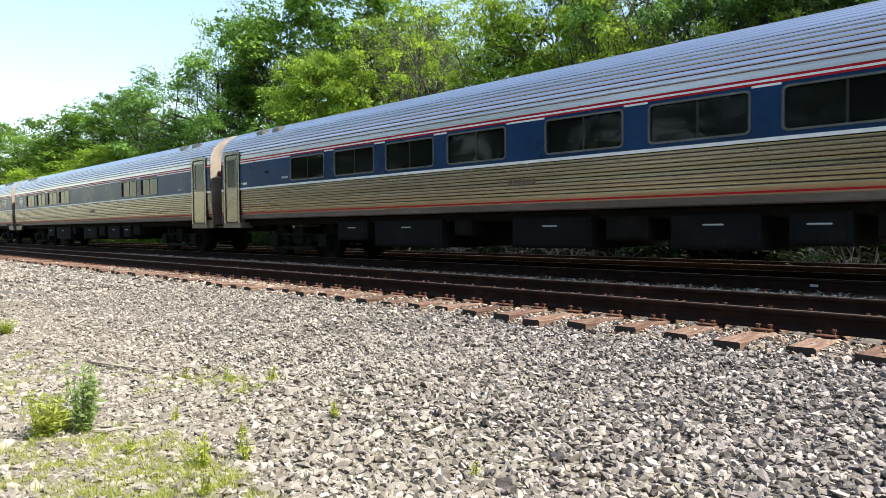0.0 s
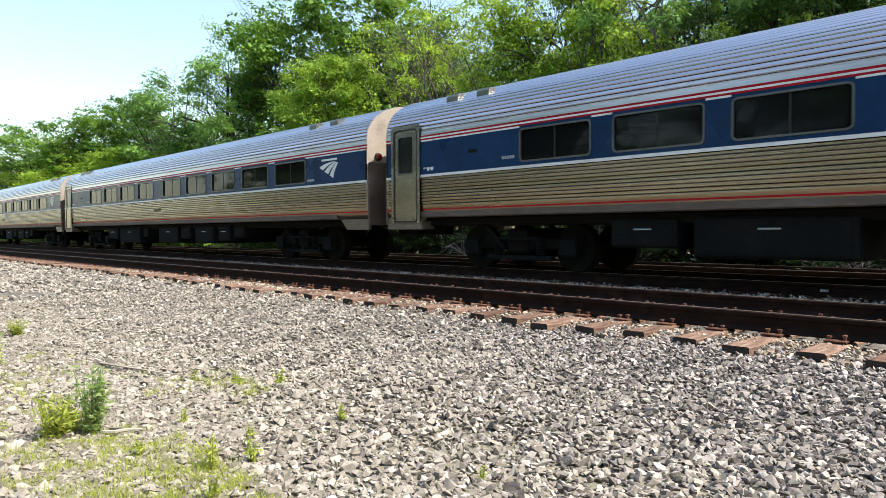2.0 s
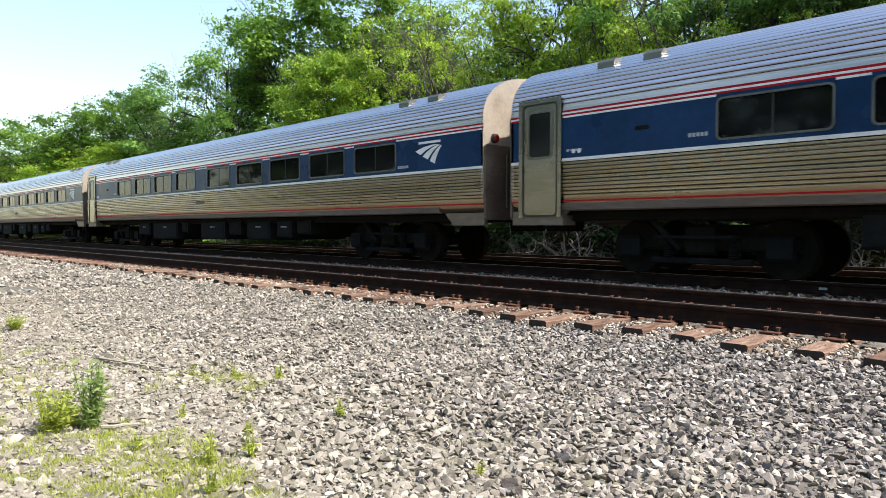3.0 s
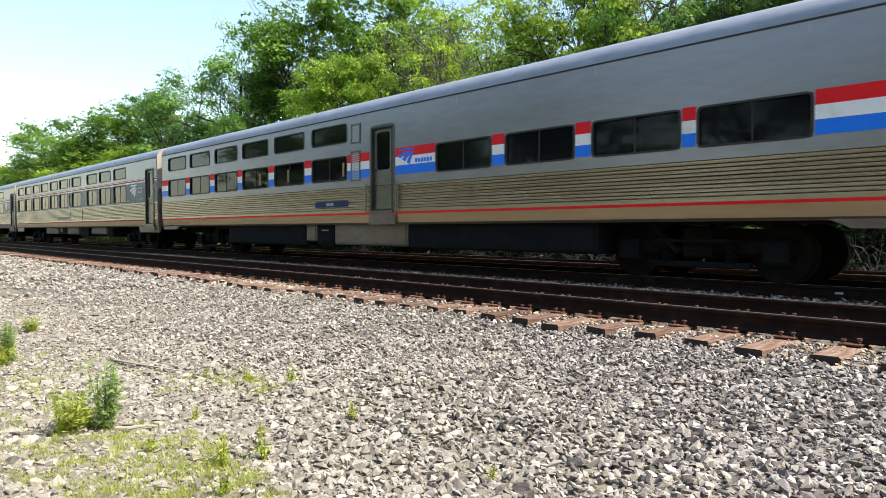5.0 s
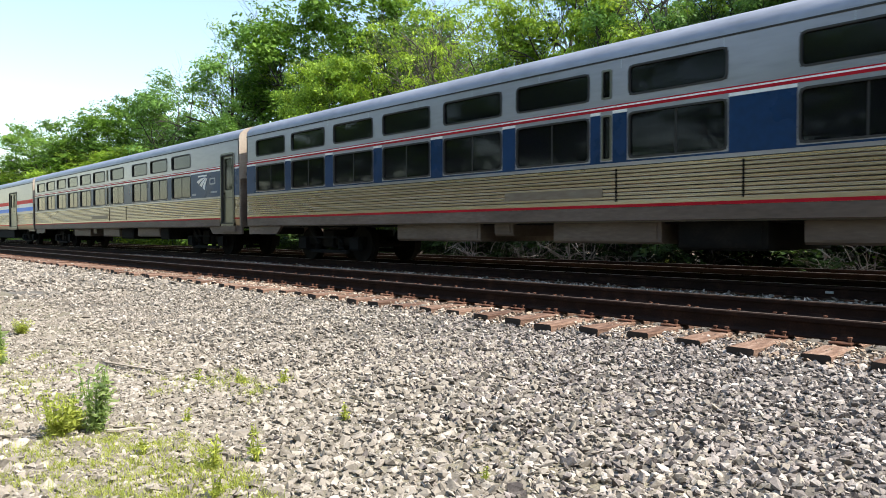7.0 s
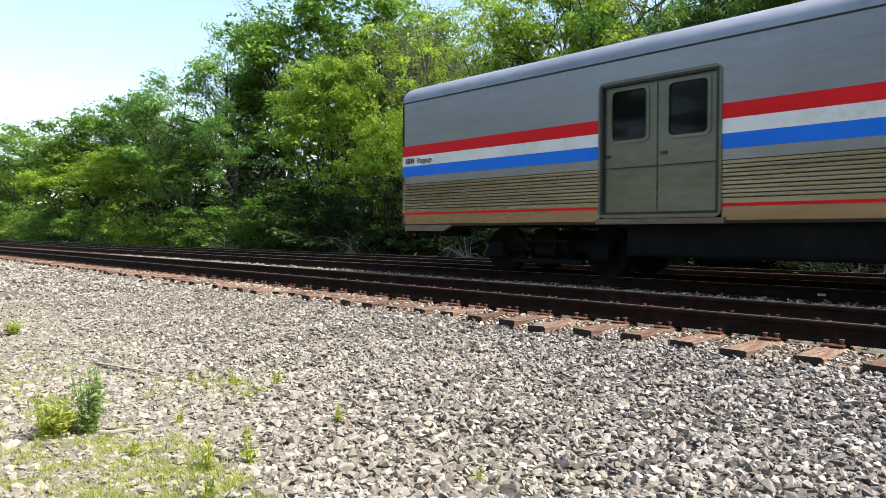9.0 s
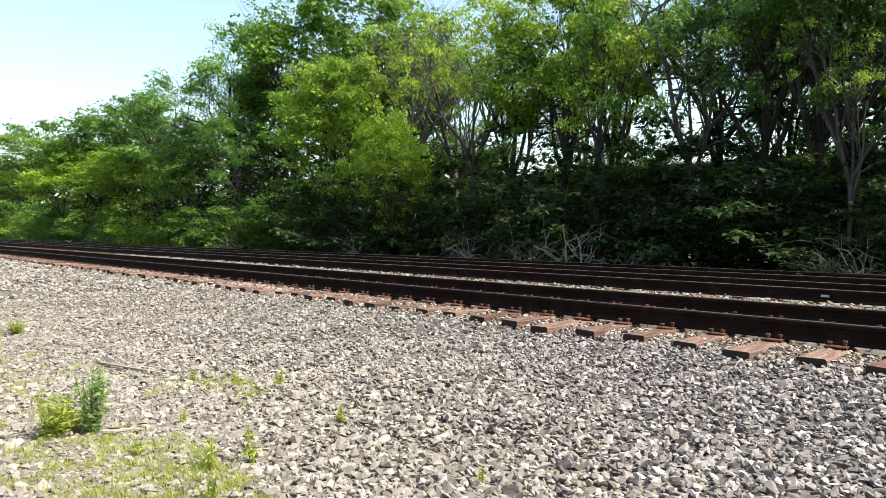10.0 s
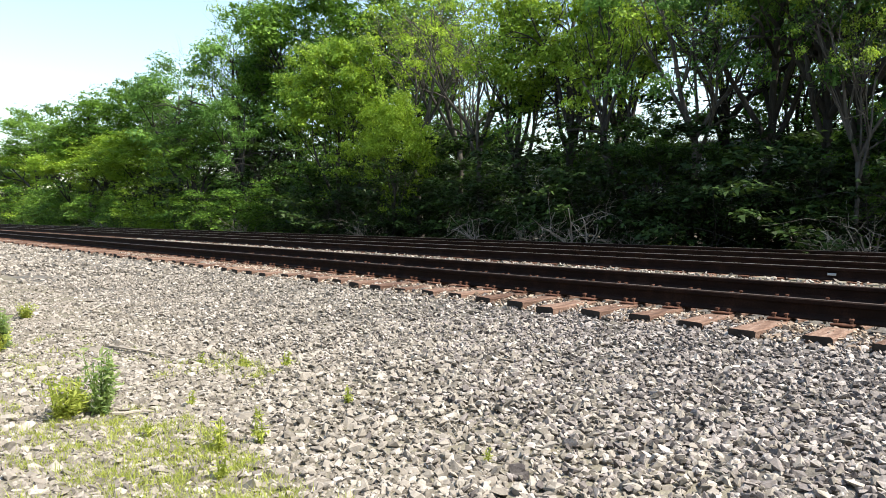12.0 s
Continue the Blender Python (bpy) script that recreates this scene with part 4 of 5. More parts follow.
                    part("slat", Shape().box(13.12, 13.44, *sorted((sg * (HALF + 0.005), sg * (HALF + 0.016))), z, z + 0.025), PALE, lv)
            add_logo(car, 14.95, 2.33, 0.62, sg, HALF + 0.006, BRIGHTBLUE)
            bars(car, 15.6, 16.2, 2.36, 2.45, 6, sg, HALF + 0.006, BRIGHTBLUE, "blue word bars")
            pl = part("car_name_plate", Shape().box(11.4, 12.93, *sorted((sg * HALF, sg * (HALF + 0.012))), 1.42, 1.57), BLUE, car, "blue car name plate")
            bars(pl, 11.95, 12.3, 1.46, 1.53, 5, sg, HALF + 0.012, PALE, "pale lettering bars")
            for s in (6.58, 8.17, 9.85, 12.65):
                part("curtain", Shape().box(s, s + 0.07, *sorted((sg * (HALF - 0.031), sg * (HALF - 0.02))), 2.2, 2.56), BLIND, car, "tan curtain edge behind glass")
            for s in (13.78, 14.95):
                part("grab_rail", Shape().tube([(s, sg * (HALF + 0.06), 1.25), (s, sg * (HALF + 0.06), 1.95)], [0.025, 0.025], 8), SATIN, car)
        if kind == "baggage":
            add_logo(car, 12.45, 2.24, 1.0, sg, HALF + 0.006, BRIGHTBLUE)
            bars(car, 13.5, 14.6, 2.42, 2.54, 6, sg, HALF + 0.006, BRIGHTBLUE, "blue word bars")
            bars(car, 13.5, 14.6, 2.34, 2.37, 16, sg, HALF + 0.006, PALE, "small pale lettering bars")
            bars(car, 0.36, 0.66, 2.35, 2.46, 5, sg, HALF + 0.006, INK, "dark number bars")
            cu = bpy.data.curves.new("lettering", "FONT")
            cu.body, cu.size, cu.extrude = "Baggage", 0.155, 0.003
            cu.materials.append(INK)
            word = new("lettering", cu)
            word.parent = car
            word.matrix_basis = Matrix.Translation((0.74 if sg < 0 else 1.36, sg * (HALF + 0.01), 2.355)) @ Matrix.Rotation(radians(90), 4, "X") if sg < 0 else Matrix.Translation((1.36, sg * (HALF + 0.01), 2.355)) @ Matrix.Rotation(radians(180), 4, "Z") @ Matrix.Rotation(radians(90), 4, "X")
            tagged(word, "black lettering on the white stripe")
        for k in range(14):
            s = 1.2 + 1.75 * k
            part("rivet_seam", Shape().box(s, s + 0.008, *sorted((sg * (HALF - 0.004), sg * (HALF + 0.003))), 3.54, 3.7), PALE, car)
        ends = ((s0, 1.8), (24.2, s1)) if kind != "sleeper" else ((s0, 2.2), (23.4, s1))
        for e0, e1 in ends:
            lo = 0.84 if kind != "sleeper" else 0.72
            part("corner_skirt", plate([(e0, 0.97), (e0 + (0.3 if e0 > 5 else 0), lo), (e1 - (0.3 if e0 < 5 else 0), lo), (e1, 0.97)], sg * 1.52, sg * 1.44), BROWN if grimy else SKIRT, car, "stained corner skirt")
        if grimy:
            part("grimy_sill", Shape().box(s0, 24.35, *sorted((sg * 1.5, sg * (HALF + 0.002))), 0.97, 1.2, 0.01), BROWN, car, "rust-brown grimy sill")
    part("roof", Shape().extrude([(-y, z) for y, z in upper] + [(y, z) for y, z in reversed(upper)][1:], s0, s1, closed=False), ROOFPAINT, car, "pale weathered roof", smooth=False)
    for s, out in ((s0, -1), (s1, 1)):
        end_wall(car, half, s, out, True, 0.9)
    if kind == "sleeper":
        add_underfloor(car, [(7.3, 10.0, 0.58, BROWN), (10.4, 10.9, 0.7, BROWN), (11.9, 14.1, 0.58, BROWN), (14.4, 15.8, 0.5, UNDER), (16.3, 18.7, 0.6, BROWN), (18.8, 19.6, 0.5, UNDER)])
    elif kind == "diner":
        add_underfloor(car, [(5.7, 10.6, 0.38, UNDERGREY), (10.62, 11.15, 0.5, SKIRT), (11.17, 12.0, 0.38, UNDERGREY), (12.05, 15.1, 0.42, SKIRT), (15.12, 20.4, 0.38, UNDERGREY)])
    else:
        add_underfloor(car, [(5.9, 12.4, 0.4, UNDERGREY), (12.43, 20.0, 0.4, UNDERGREY)])
    if kind == "baggage":
        for s in (5.2, 11.3):
            part("roof_hatch", Shape().box(s, s + 1.0, -0.7, 0.7, 4.2, 4.3, 0.03), SATIN, car, "low roof hatch")
    for s in (3.9, 22.1):
        add_bogie(car, s)
    return car


YC = 11.704
TRAIN_X0, SPEED, PITCH = -20.697, 29.8436, 26.0
coach = fluted_coach(False)
sleeper = slab_car("sleeper")
grimy_sleeper = slab_car("sleeper", True)
CARS = {0: coach, 1: fluted_coach(True), 6: slab_car("diner"), 7: sleeper, 8: grimy_sleeper, 10: slab_car("baggage")}
for k in (2, 3, 4, 5):
    CARS[k] = copy_thing(coach, Matrix.Identity(4))
CARS[9] = copy_thing(grimy_sleeper, Matrix.Identity(4))


# ---- trees ----
def grow(rng, s, start, way, length, radius, depth, tips, spread=0.6, up=0.25, wig=0.12, kids=(2, 4), sides=7):
    """One limb and, from it, its smaller limbs; tips gathers where leaves can sit."""
    n = 6 if depth > 1 else 3
    pts, p, d = [start], Vector(start), Vector(way).normalized()
    for i in range(n):
        d = (d + Vector(rng.normal(size=3)) * wig + Vector((0, 0, up * 0.12))).normalized()
        p = p + d * (length / n)
        pts.append(tuple(p))
        if depth <= 1:
            tips.append((*p, depth))
    s.tube(pts, [radius * (1 - 0.55 * i / n) for i in range(n + 1)], sides if depth > 2 else (4 if depth == 2 else 3))
    if depth <= 0:
        return
    for _ in range(rng.integers(kids[0], kids[1] + 1) + (1 if depth > 2 else 0)):
        f = rng.uniform(0.35, 1.0)
        i = min(int(f * n), n - 1)
        q = Vector(pts[i]).lerp(Vector(pts[i + 1]), f * n - i)
        side = Vector(rng.normal(size=3))
        side = (side - d * side.dot(d)).normalized()
        w = (d * (1 - spread * 0.5) + side * spread + Vector((0, 0, up))).normalized()
        grow(rng, s, tuple(q), w, length * rng.uniform(0.5, 0.78), radius * (1 - 0.5 * f) * 0.6, depth - 1, tips, spread, up, wig * 1.2, kids, sides)


def sprays_at(rng, centres, boughs, count, radius, size):
    """Corner array of leaves on leafy boughs: each a flat dome of small sprays, open underneath, so that light falls on its top and leaves dark gaps below."""
    b = centres[rng.integers(0, len(centres), boughs)][:, :3] + rng.normal(size=(boughs, 3)) * radius * 0.3
    big = radius * rng.uniform(0.6, 1.55, boughs)
    many = 12
    d = rng.normal(size=(boughs, many, 3))
    d[:, :, 2] = np.abs(d[:, :, 2]) - 0.25
    d /= np.linalg.norm(d, axis=2)[:, :, None]
    out = big[:, None, None] * rng.uniform(0.5, 1.2, (boughs, many, 1))
    c = (b[:, None, :] + d * out * np.array([1.1, 1.1, 0.7])).reshape(-1, 3)
    d = d.reshape(-1, 3)
    fat = rng.uniform(0.09, 0.19, len(c))
    k = rng.integers(0, len(c), count)
    p = c[k] + rng.normal(size=(count, 3)) * fat[k][:, None] * np.array([1.15, 1.15, 0.5])
    nrm = d[k] * 0.45 + np.array([0.1, 0.1, 0.75]) + rng.normal(size=(count, 3)) * 0.36
    nrm /= np.linalg.norm(nrm, axis=1)[:, None]
    a = np.cross(nrm, rng.normal(size=(count, 3)))
    a /= np.linalg.norm(a, axis=1)[:, None] + 1e-9
    w = np.cross(nrm, a)
    L = size * rng.uniform(0.6, 1.4, count)[:, None]
    return np.stack([p - a * L * 0.45 - w * L * 0.36, p - a * L * 0.45 + w * L * 0.36, p + a * L * 0.65], 1).reshape(-1, 3)


def leaves_at(rng, centres, count, spread, size, droop=0.0, wide=0.33):
    """Corner array of separate folded leaves round the given centres."""
    c = centres[rng.integers(0, len(centres), count)][:, :3]
    p = c + rng.normal(size=(count, 3)) * spread * np.array([1, 1, 0.65])
    d = rng.normal(size=(count, 3)) * np.array([1, 1, 0.45]) + np.array([0, 0, -droop])
    d /= np.linalg.norm(d, axis=1)[:, None]
    u = rng.normal(size=(count, 3)) * 0.6 + np.array([0, 0, 1.0])
    w = np.cross(d, u)
    w /= np.linalg.norm(w, axis=1)[:, None] + 1e-9
    L = size * rng.uniform(0.6, 1.4, count)[:, None]
    return np.stack([p - d * L * 0.5, p + w * L * wide, p + d * L * 0.6, p - w * L * wide], 1).reshape(-1, 3)


def tree(name, label, seed, height, leaf, leaf_mat, count, lean=0.1, trunk=0.3, spread=0.7, size=0.16, clump=0.42, bare=0.0, depth=4, radius=0.2, bark=None, kids=(2, 4), up=0.25, puffs=0, dome=0.0, girth=0.36):
    rng = np.random.default_rng(seed)
    t = thing(name, label, "tree" if height > 4 else "shrub", group="lineside trees")
    s, tips = Shape(), []
    top = height * trunk
    base = Vector((0, 0, -0.25))
    bole = [base]
    d = Vector((rng.normal() * lean, rng.normal() * lean, 1)).normalized()
    for i in range(5):
        d = (d + Vector((*(rng.normal(size=2) * 0.05), 0.05))).normalized()
        bole.append(bole[-1] + d * ((top + 0.25) / 5))
    s.tube(bole, [radius * (1.35 if i == 0 else 1 - 0.06 * i) for i in range(6)], 9)
    n = 4 if depth > 3 else 3
    for k in range(n + 1):
        a = 2 * math.pi * (k + rng.uniform(-0.3, 0.3)) / n
        tilt = spread * rng.uniform(0.5, 1.1) if k < n else 0.1
        w = Vector((math.cos(a) * tilt, math.sin(a) * tilt, 1.0))
        grow(rng, s, tuple(bole[-1 if k % 2 == 0 else -2]), w, (height - top) * (0.42 if k < n else 0.5), radius * (0.55 if k < n else 0.7), depth - 1, tips, spread, up, 0.13, kids)
    wood = bark or BARK
    part("trunk", s, wood, t, "grey-brown trunk and limbs", smooth=True)
    tips = np.array(tips)
    # scale the branching to the wanted height
    h = np.percentile(tips[:, 2], 99)
    if count:
        use = tips[rng.random(len(tips)) > bare]
        # leave bays of open air: drop whole groups of twigs
        holes = use[rng.integers(0, len(use), 6)][:, :3]
        for q in holes:
            use = use[np.linalg.norm(use[:, :3] - q, axis=1) > height * 0.055]
        if dome:
            k = int(len(use) * dome / (1 - dome))
            v = rng.normal(size=(k, 3))
            v[:, 2] = np.where(rng.random(k) < 0.75, np.abs(v[:, 2]), v[:, 2])
            v /= np.linalg.norm(v, axis=1)[:, None]
            lump = np.array([0.82 + 0.36 * noise.noise(Vector(q) * 1.9 + Vector((seed, 0, 0))) for q in v])
            e = v * (lump * rng.uniform(0.7, 1.02, k))[:, None] * np.array([girth, girth, 0.42]) * height + np.array([0, 0, 0.56 * height])
            use = np.concatenate([use[:, :3], e])
            h = max(h, 0.9 * height)
        part("crown", quads_mesh("crown", sprays_at(rng, use, puffs or max(40, count // 75), int(count * 1.8), clump * 1.15, size * 0.8), leaf_mat, 3), leaf_mat, t, leaf)
    t["tall"] = float(h)
    return t


def shrub(name, label, seed, height, width, leaf_mat, count, size=0.12):
    """A bush: many stems from the ground with leaves all the way up."""
    rng = np.random.default_rng(seed)
    t = thing(name, label, "shrub", group="lineside shrubs")
    s, tips = Shape(), []
    for k in range(9):
        a = rng.uniform(0, 2 * math.pi)
        q = (math.cos(a) * width * 0.25 * rng.random(), math.sin(a) * width * 0.25 * rng.random(), -0.2)
        grow(rng, s, q, (math.cos(a) * rng.uniform(0.1, 0.8) * width / height, math.sin(a) * rng.uniform(0.1, 0.8) * width / height, 1), height * rng.uniform(0.55, 0.95), 0.022, 2, tips, 0.7, 0.2, 0.14, (2, 4), 5)
    part("stem", s, BARK, t, "thin brown stems")
    tips = np.array(tips)
    low = np.stack([rng.normal(size=160) * width * 0.3, rng.normal(size=160) * width * 0.3, rng.random(160) * height * 0.5, np.zeros(160)], -1)
    part("foliage", quads_mesh("foliage", sprays_at(rng, np.concatenate([tips, low]), count // 60, int(count * 1.4), 0.42, size * 0.85), leaf_mat, 3), leaf_mat, t)
    t["tall"] = float(height)
    return t


def bare_brush(name, label, seed, height, width, mat, stems=10):
    rng = np.random.default_rng(seed)
    t = thing(name, label, "dead branches", group="dead lineside wood")
    s, tips = Shape(), []
    for k in range(stems):
        a = rng.uniform(0, 2 * math.pi)
        grow(rng, s, (rng.normal() * width * 0.12, rng.normal() * 0.3, -0.15), (math.cos(a) * width / height * 0.6, math.sin(a) * 0.5, 1), height * rng.uniform(0.5, 1.0), 0.03, 2, tips, 0.9, 0.05, 0.34, (2, 3), 5)
    part("branch_tangle", s, mat, t)
    return t


def spot(px, y):
    """Where along the tracks a thing at distance y stands, by its bearing number across the view."""
    return -y * math.tan(radians(46.5) - math.atan((px - 784) / 1207))


MODELS = {
    "broad": tree("broad_tree", "tall broad-crowned green tree beside the tracks", 11, 13, "dense mid-green crown", LEAF_MID, 10500, radius=0.24, size=0.21, clump=0.6, dome=0.55, girth=0.3),
    "cool": tree("locust_tree", "airy feathery blue-green tree with open branches", 21, 12, "airy blue-green crown", LEAF_COOL, 6800, spread=0.9, size=0.16, clump=0.5, kids=(2, 3), up=0.15, puffs=95),
    "bright": tree("maple_tree", "rounded bright yellow-green tree in full sun", 32, 9, "dense yellow-green crown", LEAF_BRIGHT, 19000, trunk=0.14, spread=0.5, size=0.16, clump=0.36, radius=0.17, dome=0.96, girth=0.42),
    "dark": tree("dense_tree", "dark green dense lineside tree", 41, 13.5, "dark green crown", LEAF_DARK, 9500, trunk=0.16, spread=0.8, size=0.21, clump=0.6, dome=0.3),
    "thin": tree("half_bare_tree", "half-bare tree with grey twigs and sparse pale leaves", 54, 14, "sparse yellow-green leaves", LEAF_BRIGHT, 2600, spread=0.75, bare=0.4, size=0.15, clump=0.4, kids=(3, 4), bark=TWIG),
    "forked": tree("forked_tree", "leaning forked tree with bare lower trunk and light leaves", 63, 13, "light green upper leaves", LEAF_BRIGHT, 8000, lean=0.28, trunk=0.36, spread=0.7, radius=0.22, size=0.18, clump=0.6, puffs=80),
    "shrub": shrub("lineside_shrub", "leafy green shrub at the edge of the tracks", 71, 3.4, 3.6, LEAF_MID, 3200, 0.155),
    "shrub_dark": shrub("shaded_shrub", "dark green shrub with tree shade put into its leaves", 72, 4.0, 4.2, LEAF_SHADE, 3000, 0.19),
    "shrub_bright": shrub("sunlit_shrub", "sunlit yellow-green shrub beside the tracks", 73, 3.0, 3.4, LEAF_BRIGHT, 3000, 0.155),
}
PLACED = {}


def plant(kind, px, y, tall, wide=1.0):
    """A tree of that kind at a bearing and distance, grown to a height."""
    base = MODELS[kind]
    n = PLACED[kind] = PLACED.get(kind, 0) + 1
    x = spot(px, y)
    k = tall / base["tall"]
    turn = (n * 137.5 + px * 0.7) % 360
    m = pose(x, y, float(ground_height(x, y)) - 0.05, 0, 0, turn) @ Matrix.Diagonal((k * wide, k * wide, k, 1))
    ob = base if n == 1 else copy_thing(base, Matrix.Identity(4))
    ob.matrix_basis = m
    return ob


def top_of(px, py, y):
    """Height of a treetop seen at that bearing and height mark."""
    a = math.atan((px - 784) / 1207)
    depth = math.hypot(y, spot(px, y)) * math.cos(a)
    return 0.79 + (402 - py) / 1207 * depth + 0.5


def build_trees():
    r = np.random.default_rng(8)
    # the treeline from far to near: kind, bearing, top mark, distance, width
    for kind, px, py, y, wide in (
            ("broad", -60, 300, 22, 1.2), ("bright", 5, 285, 20.5, 1.2), ("broad", 62, 212, 22, 1.0), ("cool", 105, 230, 26, 1.1), ("dark", 160, 190, 24, 1.0),
            ("broad", 190, 165, 21.5, 1.0), ("bright", 150, 262, 19.6, 1.25), ("broad", 255, 163, 23, 0.9), ("bright", 240, 250, 19.2, 1.2), ("dark", 310, 190, 25, 1.1),
            ("cool", 330, 118, 21, 0.85), ("cool", 392, 50, 22, 0.8), ("broad", 350, 215, 19.4, 0.9), ("thin", 452, 10, 24, 0.7), ("cool", 440, 160, 20.5, 0.8), ("dark", 480, 165, 24, 0.9),
            ("broad", 520, -30, 25, 0.8), ("bright", 598, 92, 19.2, 0.66), ("bright", 690, 195, 18.8, 0.62), ("dark", 560, 250, 21, 1.0), ("broad", 650, -70, 27, 0.9), ("dark", 640, 40, 29, 1.0),
            ("thin", 740, -60, 22, 0.75), ("thin", 800, -40, 24, 0.8), ("broad", 760, 20, 30, 0.8), ("thin", 850, -90, 21, 0.7), ("forked", 940, -20, 20, 0.8), ("dark", 860, 190, 26, 0.8),
            ("forked", 985, -60, 22.5, 0.7), ("thin", 1030, -120, 24, 0.6), ("cool", 1085, -140, 21.5, 0.75), ("forked", 1150, -90, 20.2, 0.6), ("dark", 1130, 190, 19.4, 0.75),
            ("thin", 1210, -160, 20, 0.7), ("cool", 1330, -200, 20.6, 0.7), ("cool", 1450, -200, 21, 0.7), ("cool", 1270, -140, 22.5, 0.7), ("broad", 1390, -60, 24, 0.6), ("dark", 20, 288, 26, 1.2), ("cool", 1530, -260, 20.6, 0.75),
            ("cool", 1590, -220, 22.5, 0.8), ("dark", 1680, -260, 20.5, 0.8), ("thin", 1500, -100, 19, 0.5), ("broad", 1760, -260, 23, 0.8)):
        plant(kind, px, y, top_of(px, py, y), wide)
    # lower shaded trees behind the front row close the wood
    for px, py, y, wide in ((780, 190, 25, 0.9), (850, 285, 23, 0.8), (1000, 270, 27, 0.8), (1060, 210, 25, 0.8), (1120, 205, 27, 0.8), (1190, 215, 26, 0.8), (1440, 265, 27, 0.7), (1490, 180, 26, 0.8), (1560, 170, 27, 0.8), (1240, 210, 22, 0.8)):
        plant("dark", px, y, top_of(px, py, y), wide)
    # shrubs fill the foot of the trees; a second bank behind closes the wood
    px = -80
    while px < 1720:
        y = (18.2 if px < 500 else 19.2) + r.uniform(-0.3, 0.9)
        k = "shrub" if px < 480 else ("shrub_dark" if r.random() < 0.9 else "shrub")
        if px < 420 and r.random() < 0.14:
            k = "shrub_bright"
        plant(k, px, y, r.uniform(2.2, 3.6), r.uniform(1.0, 1.3))
        px += 22 if px < 250 else (42 if px < 700 else 85)
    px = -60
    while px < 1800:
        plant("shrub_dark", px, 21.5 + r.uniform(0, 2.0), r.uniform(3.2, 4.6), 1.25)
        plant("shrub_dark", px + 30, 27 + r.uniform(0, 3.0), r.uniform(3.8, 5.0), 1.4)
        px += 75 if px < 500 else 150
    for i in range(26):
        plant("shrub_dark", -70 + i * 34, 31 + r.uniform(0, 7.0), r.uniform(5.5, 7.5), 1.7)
    for i in range(9):
        plant("shrub" if i % 3 else "shrub_bright", -60 + i * 24, 20.2 + r.uniform(0, 1.2), r.uniform(4.2, 5.6), 1.2)
    # the wood goes on behind the camera, across a rough verge
    for i in range(17):
        ob = plant(("broad", "dark", "cool")[i % 3], 784, -10.5 - 4.0 * r.random(), r.uniform(10, 12.5), 1.3)
        ob.location.x = -60 + i * 5.6 + r.uniform(-1, 1)
    for i in range(12):
        ob = plant("shrub_dark", 784, -8 - 1.5 * r.random(), r.uniform(2.6, 3.4), 1.5)
        ob.location.x = -48 + i * 5.4
    # a low shed far behind the wood shows through its gaps
    shed = thing("warehouse", "low pale warehouse behind the trees with dark roof", "building")
    part("wall", Shape().box(-46, 12, 44, 58, -0.6, 5.2), WALLPAINT, shed, "pale ribbed metal wall")
    part("roof", Shape().box(-46.5, 12.5, 43.5, 58.5, 5.2, 5.6, 0.1), ROOFDARK, shed, "dark flat roof edge")
    for i in range(6):
        part("loading_door", Shape().box(-42 + i * 9, -38.5 + i * 9, 43.9, 44.02, -0.2, 3.4), ROOFDARK, shed, "dark loading door")
    first = bare_brush("dead_brush", "bleached dead branches leaning out of the brush", 81, 2.3, 1.9, DEADWOOD, 13)
    for i, (px, y, k) in enumerate(((1030, 17.6, 1.05), (930, 17.9, 0.8), (1540, 18.2, 0.9), (640, 18.0, 0.9), (435, 18.0, 0.9), (185, 18.2, 1.0), (1105, 17.4, 0.45), (1480, 17.5, 0.6), (40, 18.6, 0.9), (860, 18.3, 1.0))):
        x = spot(px, y)
        b = first if i == 0 else copy_thing(first, Matrix.Identity(4))
        b.matrix_basis = pose(x, y, float(ground_height(x, y)), 0, 0, 77 * i) @ Matrix.Diagonal((k, k, k, 1))


build_trees()


# ---- weeds and grass beside the camera ----
def weed_plant(name, label, seed, height, width, mat, stems, count, size):
    rng = np.random.default_rng(seed)
    t = thing(name, label, "weed", group="trackside weeds")
    s, tips = Shape(), []
    for k in range(stems):
        a, lean = rng.uniform(0, 2 * math.pi), rng.uniform(0.05, 0.5) * width / height
        p0 = Vector((math.cos(a), math.sin(a), 0)) * width * 0.18 * rng.random()
        d = Vector((math.cos(a) * lean, math.sin(a) * lean, 1)).normalized()
        L = height * rng.uniform(0.6, 1.05)
        pts = [p0 + d * L * f + Vector((math.cos(a), math.sin(a), 0)) * 0.15 * L * lean * f * f for f in (0, 0.3, 0.6, 1)]
        part("stalk", Shape().tube([tuple(p) for p in pts], [0.0045, 0.004, 0.003, 0.0015], 4), mat, t)
        for f in np.linspace(0.15, 1, 12):
            i = min(int(f * 3), 2)
            tips.append((*pts[i].lerp(pts[i + 1], f * 3 - i), 0))
    part("foliage", quads_mesh("foliage", leaves_at(rng, np.array(tips), count, size * 0.4, size, -0.3, 0.14), mat), mat, t)
    return t


